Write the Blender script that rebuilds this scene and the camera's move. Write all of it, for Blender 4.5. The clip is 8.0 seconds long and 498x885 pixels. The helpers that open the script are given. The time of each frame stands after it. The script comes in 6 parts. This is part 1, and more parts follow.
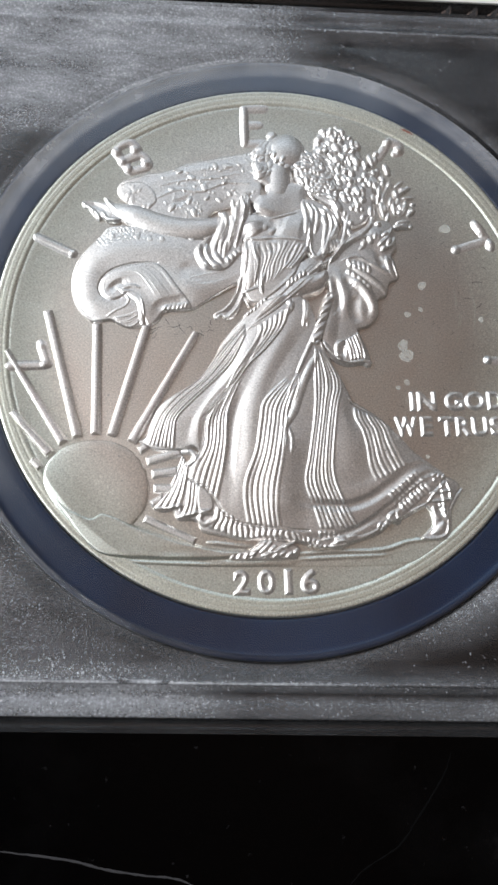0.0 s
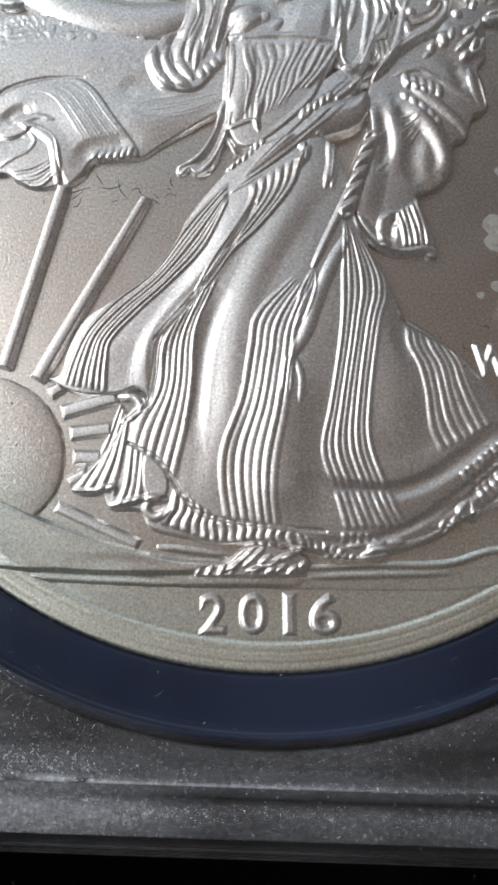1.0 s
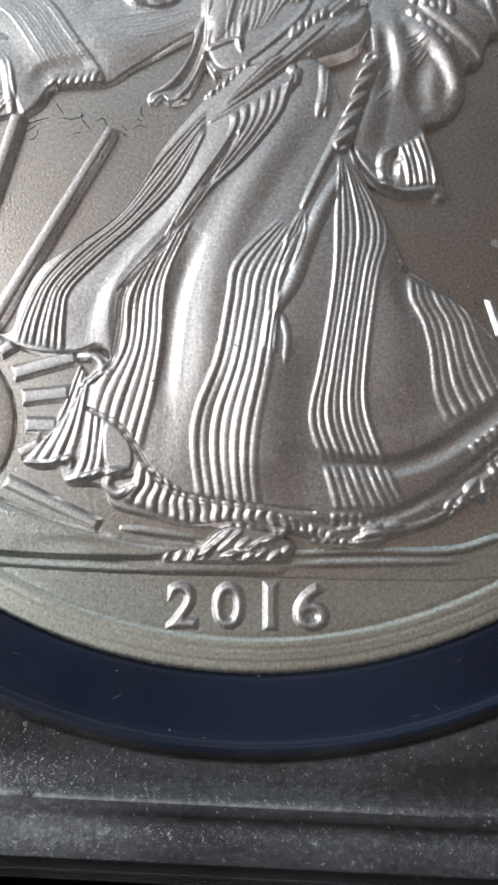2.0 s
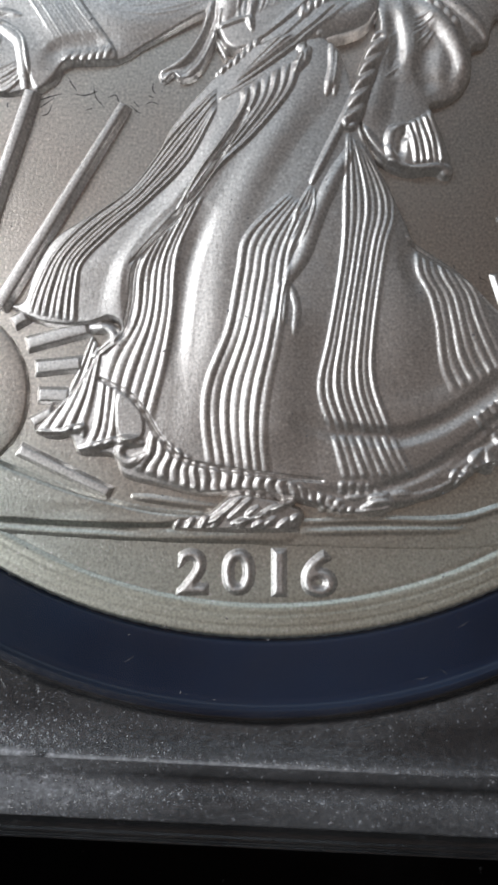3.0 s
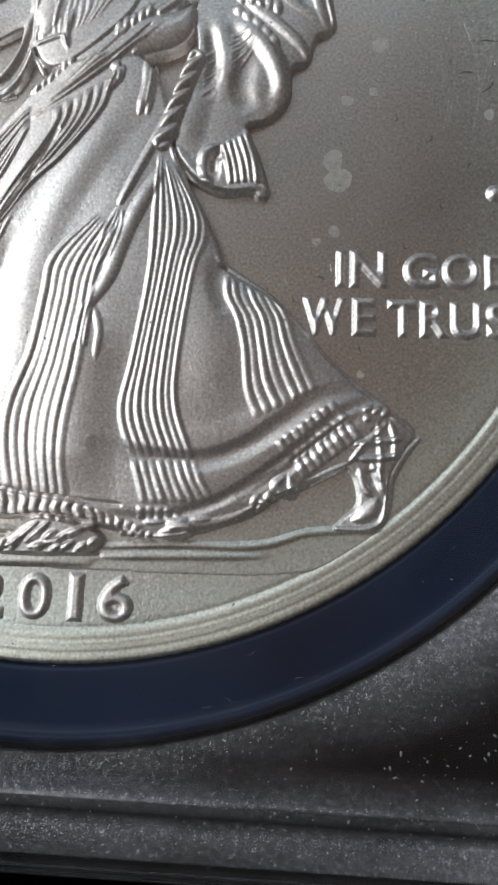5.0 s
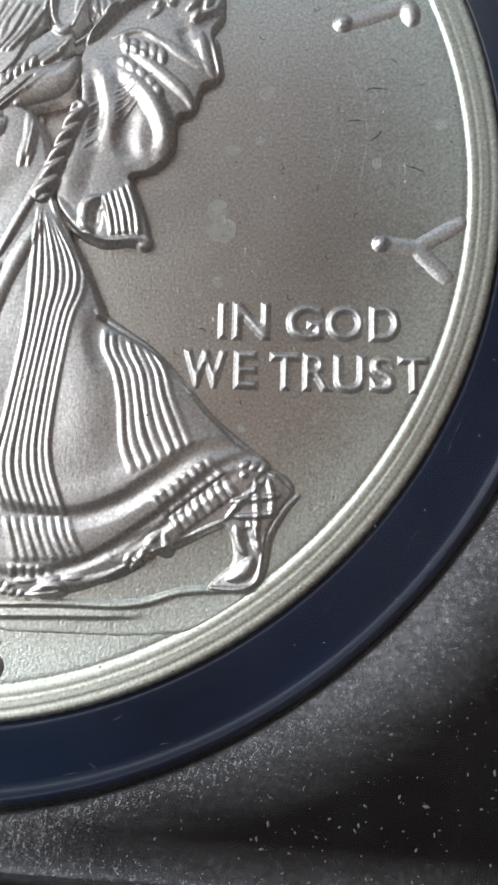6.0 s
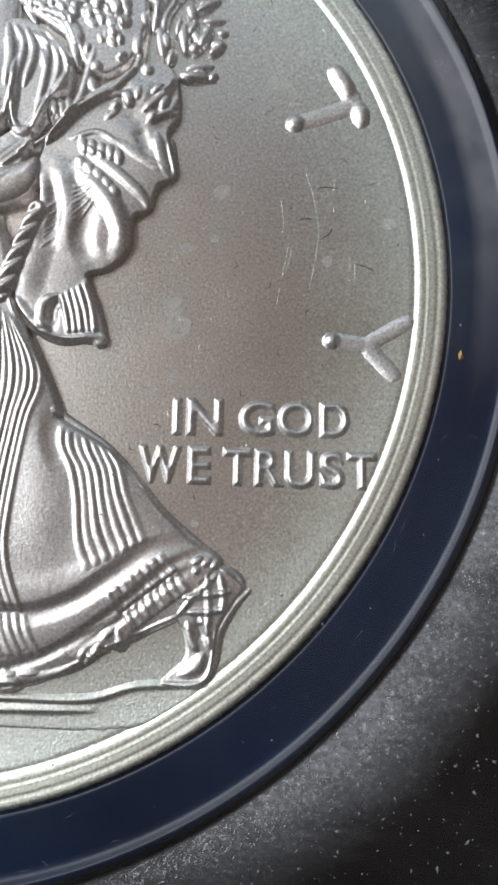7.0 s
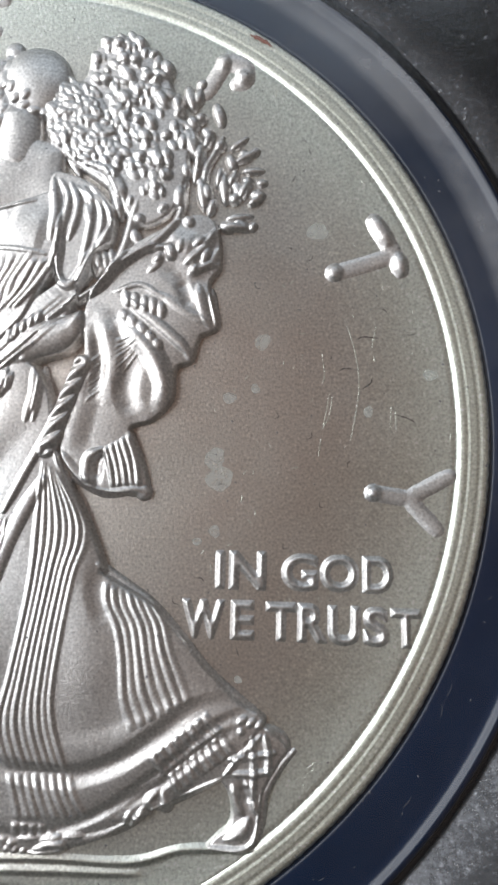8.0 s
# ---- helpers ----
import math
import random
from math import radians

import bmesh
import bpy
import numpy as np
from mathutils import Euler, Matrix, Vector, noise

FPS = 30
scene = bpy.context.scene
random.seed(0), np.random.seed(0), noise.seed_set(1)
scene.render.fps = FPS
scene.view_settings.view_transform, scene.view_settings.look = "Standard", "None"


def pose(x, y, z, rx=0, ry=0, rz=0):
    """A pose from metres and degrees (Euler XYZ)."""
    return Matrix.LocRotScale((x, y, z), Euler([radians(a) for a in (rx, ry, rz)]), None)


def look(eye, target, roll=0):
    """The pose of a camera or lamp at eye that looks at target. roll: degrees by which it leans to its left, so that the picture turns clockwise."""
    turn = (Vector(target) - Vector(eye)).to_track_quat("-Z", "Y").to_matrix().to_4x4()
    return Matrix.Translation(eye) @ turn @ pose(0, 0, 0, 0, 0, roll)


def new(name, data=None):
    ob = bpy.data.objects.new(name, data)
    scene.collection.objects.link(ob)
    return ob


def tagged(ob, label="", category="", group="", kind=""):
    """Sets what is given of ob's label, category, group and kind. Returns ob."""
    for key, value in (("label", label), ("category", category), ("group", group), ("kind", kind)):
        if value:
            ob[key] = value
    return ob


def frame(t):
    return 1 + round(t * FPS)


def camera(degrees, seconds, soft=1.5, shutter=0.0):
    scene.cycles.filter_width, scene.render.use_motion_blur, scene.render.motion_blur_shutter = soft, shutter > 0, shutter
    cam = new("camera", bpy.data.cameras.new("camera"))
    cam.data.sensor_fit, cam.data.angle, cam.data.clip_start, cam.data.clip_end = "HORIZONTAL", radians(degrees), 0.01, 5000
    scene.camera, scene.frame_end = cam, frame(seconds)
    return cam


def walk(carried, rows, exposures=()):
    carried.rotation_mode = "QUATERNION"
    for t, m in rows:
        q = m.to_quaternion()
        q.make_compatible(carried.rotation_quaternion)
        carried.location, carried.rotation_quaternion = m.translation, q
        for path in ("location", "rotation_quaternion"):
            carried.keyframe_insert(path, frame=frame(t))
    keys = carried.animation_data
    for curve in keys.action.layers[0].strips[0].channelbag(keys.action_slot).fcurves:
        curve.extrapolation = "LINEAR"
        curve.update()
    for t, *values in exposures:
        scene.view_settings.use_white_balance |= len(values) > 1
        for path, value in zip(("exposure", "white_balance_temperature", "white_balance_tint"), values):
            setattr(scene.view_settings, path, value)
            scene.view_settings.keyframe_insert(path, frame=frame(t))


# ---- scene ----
cam = camera(45.0, 8.0, soft=2.8)
# seconds, eye in millimetres from the coin's centre (z above the table), turn in degrees
PATH = [
    (0.0, -3.558, -17.214, 46.451, 12.145, -1.985, -1.242),
    (0.2, -3.908, -15.466, 40.447, 10.509, -1.394, -1.179),
    (0.5, -2.525, -13.405, 35.227, 6.814, -0.563, -0.587),
    (1.0, -1.403, -13.341, 30.382, 5.566, -0.604, -0.123),
    (1.5, -0.593, -13.690, 27.494, 5.215, -0.384, 0.255),
    (1.7, -0.300, -13.739, 27.050, 4.928, -0.068, 0.372),
    (2.8, -0.652, -14.935, 27.271, 4.720, -0.262, 0.561),
    (3.0, -0.789, -15.080, 27.369, 4.820, -0.461, 0.638),
    (3.5, 0.565, -15.051, 27.551, 4.670, -0.469, 0.767),
    (4.0, 1.936, -14.731, 27.370, 4.448, -0.293, 1.028),
    (4.5, 4.179, -14.434, 27.138, 4.709, -0.388, 1.248),
    (5.0, 6.736, -14.012, 27.259, 4.693, 0.105, 1.422),
    (5.2, 8.190, -13.691, 27.175, 4.474, 0.610, 1.065),
    (6.3, 12.456, -11.293, 26.966, 5.627, 1.128, 1.723),
    (6.5, 13.013, -10.675, 27.160, 5.384, 1.342, 1.660),
    (7.0, 13.078, -8.714, 27.829, 5.825, 0.611, 1.446),
    (7.5, 12.440, -5.540, 28.088, 6.176, 0.454, 1.484),
    (8.0, 11.801, -3.365, 28.593, 7.066, 1.814, 1.359),
]
walk(cam, [(t, pose(x / 1000, y / 1000, z / 1000, rx, ry, rz)) for t, x, y, z, rx, ry, rz in PATH],
     exposures=[(0.0, 0.86), (0.5, 0.6), (1.0, 0.36), (1.5, 0.2), (3.5, 0.03), (5.0, -0.02), (6.5, 0.23), (8.0, 0.34)])

# ---- world and light ----
MM = 0.001
COIN_Z = 5.0          # the coin's field above the table, mm
world = bpy.data.worlds.new("sky")
scene.world = world
world.use_nodes = True
wn = world.node_tree.nodes
sky = wn.new("ShaderNodeTexSky")
sky.sky_type = "NISHITA"
sky.sun_disc = False
sky.sun_elevation, sky.sun_rotation = radians(38), radians(200)
world.node_tree.links.new(sky.outputs[0], wn["Background"].inputs[0])
wn["Background"].inputs[1].default_value = 0.12

# the room is out of view; east and south walls added to shape reflections
ROOM_W, ROOM_E, ROOM_S, ROOM_N = -0.75, 1.0, -1.5, 1.05
FLOOR_Z, CEIL_Z = -0.75, 2.1
WIN_W = (-0.25, 0.76, 0.25, 1.3)        # opening in the west wall: y from, y to, z from, z to
WIN_N = (-0.7, 0.45, 0.5, 1.4)      # opening in the north wall: x from, x to, z from, z to


def daylight(eye, target, wide, high, watts, tint):
    """The sky's light in a window's opening."""
    lamp = bpy.data.lights.new("window_daylight", "AREA")
    lamp.shape, lamp.size, lamp.size_y, lamp.energy, lamp.color = "RECTANGLE", wide, high, watts, tint
    new("window_daylight", lamp).matrix_world = look(eye, target)


y, z = (WIN_W[0] + WIN_W[1]) / 2, (WIN_W[2] + WIN_W[3]) / 2
daylight((ROOM_W - 0.02, y, z), (0.6, y, z), WIN_W[1] - WIN_W[0] - 0.1, WIN_W[3] - WIN_W[2] - 0.1, 12.4, (0.985, 0.99, 1.0))
x, z = (WIN_N[0] + WIN_N[1]) / 2, (WIN_N[2] + WIN_N[3]) / 2
daylight((x, ROOM_N + 0.02, z), (x, -1.0, z), WIN_N[1] - WIN_N[0] - 0.1, WIN_N[3] - WIN_N[2] - 0.1, 1.5, (0.96, 1.02, 1.0))
scene.view_settings.exposure = 0.0

# ---- materials ----
def material(name):
    m = bpy.data.materials.new(name)
    m.use_nodes = True
    return m, m.node_tree.nodes, m.node_tree.links, m.node_tree.nodes["Principled BSDF"]


def noise_tex(nd, ln, size_mm, detail=4.0, rough=0.55, coord="Object", stretch=None):
    """Noise with lumps of about size_mm; returns its factor."""
    tc = nd.new("ShaderNodeTexCoord")
    n = nd.new("ShaderNodeTexNoise")
    n.inputs["Scale"].default_value = 1000.0 / size_mm
    n.inputs["Detail"].default_value, n.inputs["Roughness"].default_value = detail, rough
    if stretch:
        mp = nd.new("ShaderNodeMapping")
        mp.inputs["Scale"].default_value = stretch
        ln.new(tc.outputs[coord], mp.inputs["Vector"])
        ln.new(mp.outputs["Vector"], n.inputs["Vector"])
    else:
        ln.new(tc.outputs[coord], n.inputs["Vector"])
    return n.outputs["Fac"]


def ramp(nd, ln, fac, *stops):
    r = nd.new("ShaderNodeValToRGB")
    els = r.color_ramp.elements
    while len(els) < len(stops):
        els.new(0.5)
    for e, (pos, col) in zip(els, stops):
        e.position = pos
        e.color = (*col, 1.0) if len(col) == 3 else (col[0], col[0], col[0], 1.0)
    ln.new(fac, r.inputs["Fac"])
    return r.outputs["Color"]


def bump(nd, ln, height, depth_mm, strength=1.0, normal=None):
    b = nd.new("ShaderNodeBump")
    b.inputs["Strength"].default_value, b.inputs["Distance"].default_value = strength, depth_mm * 0.001
    ln.new(height, b.inputs["Height"])
    if normal:
        ln.new(normal, b.inputs["Normal"])
    return b.outputs["Normal"]


def silver(name, base, tone, rough_lo, rough_hi, grain_depth, turned=0.0, border=None):
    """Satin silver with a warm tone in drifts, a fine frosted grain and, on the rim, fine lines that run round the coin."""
    m, nd, ln, b = material(name)
    cloud = noise_tex(nd, ln, 5.0, 5.0, 0.6)
    drift = noise_tex(nd, ln, 11.0, 3.0, 0.55)
    grain = noise_tex(nd, ln, 0.1, 2.0, 0.55)
    # sparkle of the frosted grain, put into the base colour
    grain_sparkle = nd.new("ShaderNodeMix")
    grain_sparkle.data_type, grain_sparkle.blend_type = "RGBA", "MULTIPLY"
    grain_sparkle.inputs["Factor"].default_value = 1.0
    colour = ramp(nd, ln, drift, (0.4, tone), (0.7, base))
    tc, flat, far = nd.new("ShaderNodeTexCoord"), nd.new("ShaderNodeVectorMath"), nd.new("ShaderNodeVectorMath")
    flat.operation, far.operation = "MULTIPLY", "LENGTH"
    flat.inputs[1].default_value = (1, 1, 0)
    ln.new(tc.outputs["Object"], flat.inputs[0])
    ln.new(flat.outputs["Vector"], far.inputs[0])
    if border:      # paler and greener towards the rim
        reach, rim_tint = nd.new("ShaderNodeMapRange"), nd.new("ShaderNodeMix")
        reach.inputs["From Min"].default_value, reach.inputs["From Max"].default_value = 0.0148, 0.0182
        rim_tint.data_type = "RGBA"
        rim_tint.inputs["B"].default_value = (*border, 1)
        ln.new(far.outputs["Value"], reach.inputs["Value"])
        ln.new(reach.outputs["Result"], rim_tint.inputs["Factor"])
        ln.new(colour, rim_tint.inputs["A"])
        colour = rim_tint.outputs["Result"]
    ln.new(colour, grain_sparkle.inputs["A"])
    ln.new(ramp(nd, ln, noise_tex(nd, ln, 0.11, 1.0, 0.5), (0.3, (0.72,)), (0.5, (0.92,)), (0.64, (1.0,)), (0.72, (1.22,))), grain_sparkle.inputs["B"])
    ln.new(grain_sparkle.outputs["Result"], b.inputs["Base Color"])
    ln.new(ramp(nd, ln, cloud, (0.3, (rough_hi,)), (0.7, (rough_lo,))), b.inputs["Roughness"])
    b.inputs["Metallic"].default_value = 1.0
    nrm = bump(nd, ln, grain, grain_depth)
    if turned:      # fine lines that run round the coin
        rings = nd.new("ShaderNodeTexNoise")
        rings.noise_dimensions = "1D"
        rings.inputs["Scale"].default_value, rings.inputs["Detail"].default_value = 6000.0, 3.0
        ln.new(far.outputs["Value"], rings.inputs["W"])
        nrm = bump(nd, ln, rings.outputs["Fac"], turned, 1.0, nrm)
    ln.new(nrm, b.inputs["Normal"])
    return m


SILVER_FIELD = silver("matte_silver_field", (0.82, 0.81, 0.765), (0.78, 0.70, 0.64), 0.34, 0.40, 0.012, border=(0.87, 0.925, 0.86))
SILVER_RELIEF = silver("struck_silver_relief", (0.86, 0.86, 0.855), (0.83, 0.795, 0.77), 0.41, 0.485, 0.012)
SILVER_RIM = silver("polished_silver_rim", (0.9, 0.94, 0.84), (0.87, 0.895, 0.80), 0.38, 0.46, 0.006, 0.008)


def blue_plastic():
    m, nd, ln, b = material("navy_plastic")
    cloud = noise_tex(nd, ln, 6.0)
    ln.new(ramp(nd, ln, cloud, (0.3, (0.0008, 0.010, 0.034)), (0.7, (0.0016, 0.017, 0.054))), b.inputs["Base Color"])
    b.inputs["Roughness"].default_value = 0.3
    b.inputs["Specular IOR Level"].default_value = 0.5
    ln.new(bump(nd, ln, noise_tex(nd, ln, 0.2), 0.003), b.inputs["Normal"])
    return m


def sheen(nd, ln, least):
    """The share of light that a thin clear sheet mirrors: least when seen square on, all of it at a glancing angle."""
    slant, fifth, share = nd.new("ShaderNodeLayerWeight"), nd.new("ShaderNodeMath"), nd.new("ShaderNodeMath")
    slant.inputs["Blend"].default_value = 0.5
    fifth.operation, share.operation = "POWER", "MULTIPLY_ADD"
    fifth.inputs[1].default_value = 5.0
    share.inputs[1].default_value, share.inputs[2].default_value = 1.0 - least, least
    ln.new(slant.outputs["Facing"], fifth.inputs[0])
    ln.new(fifth.outputs[0], share.inputs[0])
    return share.outputs[0]


def clear_sheet():
    """Thin clear plastic: what is behind shows through, with a gloss on top."""
    m, nd, ln, b = material("clear_plastic_sheet")
    nd.remove(b)
    clear, gloss, mix = nd.new("ShaderNodeBsdfTransparent"), nd.new("ShaderNodeBsdfGlossy"), nd.new("ShaderNodeMixShader")
    fres = sheen(nd, ln, 0.043)
    clear.inputs["Color"].default_value = (0.97, 0.975, 0.97, 1)
    gloss.inputs["Roughness"].default_value = 0.14
    haze, body = nd.new("ShaderNodeBsdfDiffuse"), nd.new("ShaderNodeMixShader")      # faint haze, with the reflection near the edge painted in
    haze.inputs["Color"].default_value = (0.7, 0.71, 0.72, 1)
    edge_glare, pane_haze = nd.new("ShaderNodeAttribute"), nd.new("ShaderNodeMath")
    edge_glare.attribute_name, pane_haze.operation = "edge_glare", "MULTIPLY_ADD"
    ln.new(edge_glare.outputs["Fac"], pane_haze.inputs[0])
    ln.new(ramp(nd, ln, noise_tex(nd, ln, 3.5, 5.0, 0.65), (0.35, (0.13,)), (0.7, (0.28,))), pane_haze.inputs[1])
    ln.new(ramp(nd, ln, noise_tex(nd, ln, 7.0, 5.0, 0.6), (0.35, (0.003,)), (0.7, (0.02,))), pane_haze.inputs[2])
    ln.new(pane_haze.outputs[0], body.inputs[0])
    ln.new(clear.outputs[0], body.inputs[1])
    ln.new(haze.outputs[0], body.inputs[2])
    ln.new(fres, mix.inputs[0])
    ln.new(body.outputs[0], mix.inputs[1])
    ln.new(gloss.outputs[0], mix.inputs[2])
    ln.new(mix.outputs[0], nd["Material Output"].inputs["Surface"])
    return m


def scuffed_plastic():
    """Clear plastic with moulding texture and scuffs: see-through, glossy, with a faint haze that also carries painted
    glare.
    """
    m, nd, ln, b = material("scuffed_clear_plastic")
    nd.remove(b)
    clear, gloss, haze = nd.new("ShaderNodeBsdfTransparent"), nd.new("ShaderNodeBsdfGlossy"), nd.new("ShaderNodeBsdfDiffuse")
    mix, body, fres = nd.new("ShaderNodeMixShader"), nd.new("ShaderNodeMixShader"), sheen(nd, ln, 0.054)
    clear.inputs["Color"].default_value = (0.6, 0.61, 0.62, 1)
    haze.inputs["Color"].default_value = (0.56, 0.585, 0.625, 1)
    grain = noise_tex(nd, ln, 0.3, 4.0, 0.65)
    cloud = noise_tex(nd, ln, 6.0, 6.0, 0.7)
    nrm = bump(nd, ln, grain, 0.014)
    ln.new(ramp(nd, ln, cloud, (0.35, (0.08,)), (0.65, (0.2,))), gloss.inputs["Roughness"])
    # mask of moulded frosting plus glare that is painted into the haze
    frost_glare = nd.new("ShaderNodeAttribute")
    frost_glare.attribute_name = "frost_glare"
    pebble = nd.new("ShaderNodeBump")      # pebbled where the frosting and painted glare are strong
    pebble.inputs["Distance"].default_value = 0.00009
    ln.new(frost_glare.outputs["Fac"], pebble.inputs["Strength"])
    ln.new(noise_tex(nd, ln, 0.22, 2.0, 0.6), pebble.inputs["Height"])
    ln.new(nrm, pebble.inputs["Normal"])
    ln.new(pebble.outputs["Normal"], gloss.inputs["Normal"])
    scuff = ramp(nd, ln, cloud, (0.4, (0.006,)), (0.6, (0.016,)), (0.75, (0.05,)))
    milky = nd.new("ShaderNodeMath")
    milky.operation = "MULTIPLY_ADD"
    ln.new(frost_glare.outputs["Fac"], milky.inputs[0])
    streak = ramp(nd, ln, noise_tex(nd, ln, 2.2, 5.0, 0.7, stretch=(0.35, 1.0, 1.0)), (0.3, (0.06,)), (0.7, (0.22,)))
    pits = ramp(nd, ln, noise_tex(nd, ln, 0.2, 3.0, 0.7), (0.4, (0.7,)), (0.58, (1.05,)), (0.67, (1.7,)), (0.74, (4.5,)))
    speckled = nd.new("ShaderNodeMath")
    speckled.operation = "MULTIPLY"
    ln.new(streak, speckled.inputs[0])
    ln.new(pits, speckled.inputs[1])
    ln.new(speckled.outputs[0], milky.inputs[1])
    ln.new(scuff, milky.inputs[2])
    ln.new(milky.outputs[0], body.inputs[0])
    ln.new(clear.outputs[0], body.inputs[1])
    ln.new(haze.outputs[0], body.inputs[2])
    ln.new(fres, mix.inputs[0])
    ln.new(body.outputs[0], mix.inputs[1])
    ln.new(gloss.outputs[0], mix.inputs[2])
    ln.new(mix.outputs[0], nd["Material Output"].inputs["Surface"])
    return m


def marble():
    m, nd, ln, b = material("black_marble")
    cloud = noise_tex(nd, ln, 14.0, 8.0, 0.65)
    b.inputs["Roughness"].default_value = 0.2
    b.inputs["Specular IOR Level"].default_value = 0.07
    flecks = noise_tex(nd, ln, 0.9, 5.0, 0.7)
    dark = ramp(nd, ln, cloud, (0.5, (0.0006, 0.0006, 0.0007)), (0.66, (0.002, 0.002, 0.0022)), (0.8, (0.014, 0.014, 0.014)))
    spot = ramp(nd, ln, flecks, (0.66, (0.0, 0.0, 0.0)), (0.76, (0.03, 0.03, 0.032)))
    both = nd.new("ShaderNodeMix")
    both.data_type, both.blend_type = "RGBA", "ADD"
    both.inputs["Factor"].default_value = 1.0
    ln.new(dark, both.inputs["A"])
    ln.new(spot, both.inputs["B"])
    ln.new(both.outputs["Result"], b.inputs["Base Color"])
    return m


def paint(name, col, size=400.0, gloss=0.5):
    m, nd, ln, b = material(name)
    cloud = noise_tex(nd, ln, size, 4.0)
    ln.new(ramp(nd, ln, cloud, (0.3, [c * 0.93 for c in col]), (0.7, col)), b.inputs["Base Color"])
    b.inputs["Roughness"].default_value = 0.75
    b.inputs["Specular IOR Level"].default_value = gloss
    ln.new(bump(nd, ln, noise_tex(nd, ln, 3.0), 0.2), b.inputs["Normal"])
    return m


BLUE, SHEET, SHELL, MARBLE = blue_plastic(), clear_sheet(), scuffed_plastic(), marble()
WALL_PAINT = paint("warm_grey_wall_paint", (0.08, 0.058, 0.048))
# tones of the unseen east and south walls, chosen for the coin's slopes
EAST_PAINT = paint("dark_taupe_wall_paint", (0.22, 0.19, 0.175))
SOUTH_PAINT = paint("pale_sage_wall_paint", (0.2, 0.198, 0.175))
CEIL_PAINT = paint("ceiling_paint", (0.7, 0.505, 0.41))
FLOOR_WOOD = paint("brown_floor", (0.08, 0.055, 0.04))
WHITE_PAINT = paint("white_frame_paint", (0.8, 0.8, 0.78))
PAPER = paint("white_label_paper", (0.75, 0.75, 0.71), 4.0)


def frosted_spot():
    m, nd, ln, b = material("milky_stain_on_silver")
    b.inputs["Base Color"].default_value = (0.72, 0.74, 0.71, 1)
    b.inputs["Roughness"].default_value = 0.5
    ln.new(bump(nd, ln, noise_tex(nd, ln, 0.05), 0.004), b.inputs["Normal"])
    # a thin film: part of the silver shows through
    ln.new(ramp(nd, ln, noise_tex(nd, ln, 0.35, 4.0, 0.65), (0.3, (0.2,)), (0.7, (0.5,))), b.inputs["Alpha"])
    return m


STAIN = frosted_spot()
DUST_AND_GLINTS = paint("pale_dust_and_glints", (0.21, 0.21, 0.22), 0.5)
GOLD_FLAKE = paint("ochre_flake", (0.6, 0.36, 0.1), 0.2)
RED_FLAKE = paint("red_fleck", (0.3, 0.12, 0.08), 0.2)
VEIN = paint("white_marble_vein", (0.05, 0.05, 0.053), 1.2, 0.07)
VEIN_FAINT = paint("faint_marble_vein", (0.0025, 0.0025, 0.0027), 1.2, 0.04)
FIBRE = paint("grey_fibre", (0.12, 0.12, 0.13), 0.5)
DARK_SCUFF = paint("dark_scuff", (0.05, 0.046, 0.042), 0.5)

# ---- building helpers ----
def empty(name, x=0.0, y=0.0, z=0.0):
    ob = new(name)
    ob.location = (x * MM, y * MM, z * MM)
    ob.empty_display_size = 0.002
    return ob


def finish(name, bm, mat, parent=None, label="", smooth=True):
    """Links a bmesh, built in metres about its parent, as one mesh object."""
    me = bpy.data.meshes.new(name)
    bm.normal_update()
    bm.to_mesh(me)
    bm.free()
    if smooth:
        me.polygons.foreach_set("use_smooth", [True] * len(me.polygons))
    me.materials.append(mat)
    ob = new(name, me)
    if parent:
        ob.parent = parent
    if label:
        tagged(ob, label)
    return ob


def add_box(bm, x0, x1, y0, y1, z0, z1):
    v = [bm.verts.new((x, y, z)) for x in (x0, x1) for y in (y0, y1) for z in (z0, z1)]
    for f in ((0, 1, 3, 2), (4, 6, 7, 5), (0, 4, 5, 1), (2, 3, 7, 6), (0, 2, 6, 4), (1, 5, 7, 3)):
        bm.faces.new([v[i] for i in f])


def box(name, mat, x0, x1, y0, y1, z0, z1, parent=None, label="", bevel=0.0):
    bm = bmesh.new()
    add_box(bm, x0, x1, y0, y1, z0, z1)
    if bevel:
        bmesh.ops.bevel(bm, geom=bm.edges[:], offset=bevel, segments=3, affect="EDGES", profile=0.5)
    return finish(name, bm, mat, parent, label, smooth=False)


def lathe(bm, profile, n=256, a0=0.0, a1=2 * math.pi):
    """Turns a profile of (radius, z) in mm about the z axis."""
    full = abs(a1 - a0 - 2 * math.pi) < 1e-6
    rings = []
    for k in range(n if full else n + 1):
        a = a0 + (a1 - a0) * k / n
        rings.append([bm.verts.new((r * MM * math.cos(a), r * MM * math.sin(a), z * MM)) for r, z in profile])
    for k in range(n):
        p, q = rings[k], rings[(k + 1) % len(rings)]
        for i in range(len(profile) - 1):
            bm.faces.new((p[i], p[i + 1], q[i + 1], q[i]))
    return rings


# ---- room ----
T = 0.12
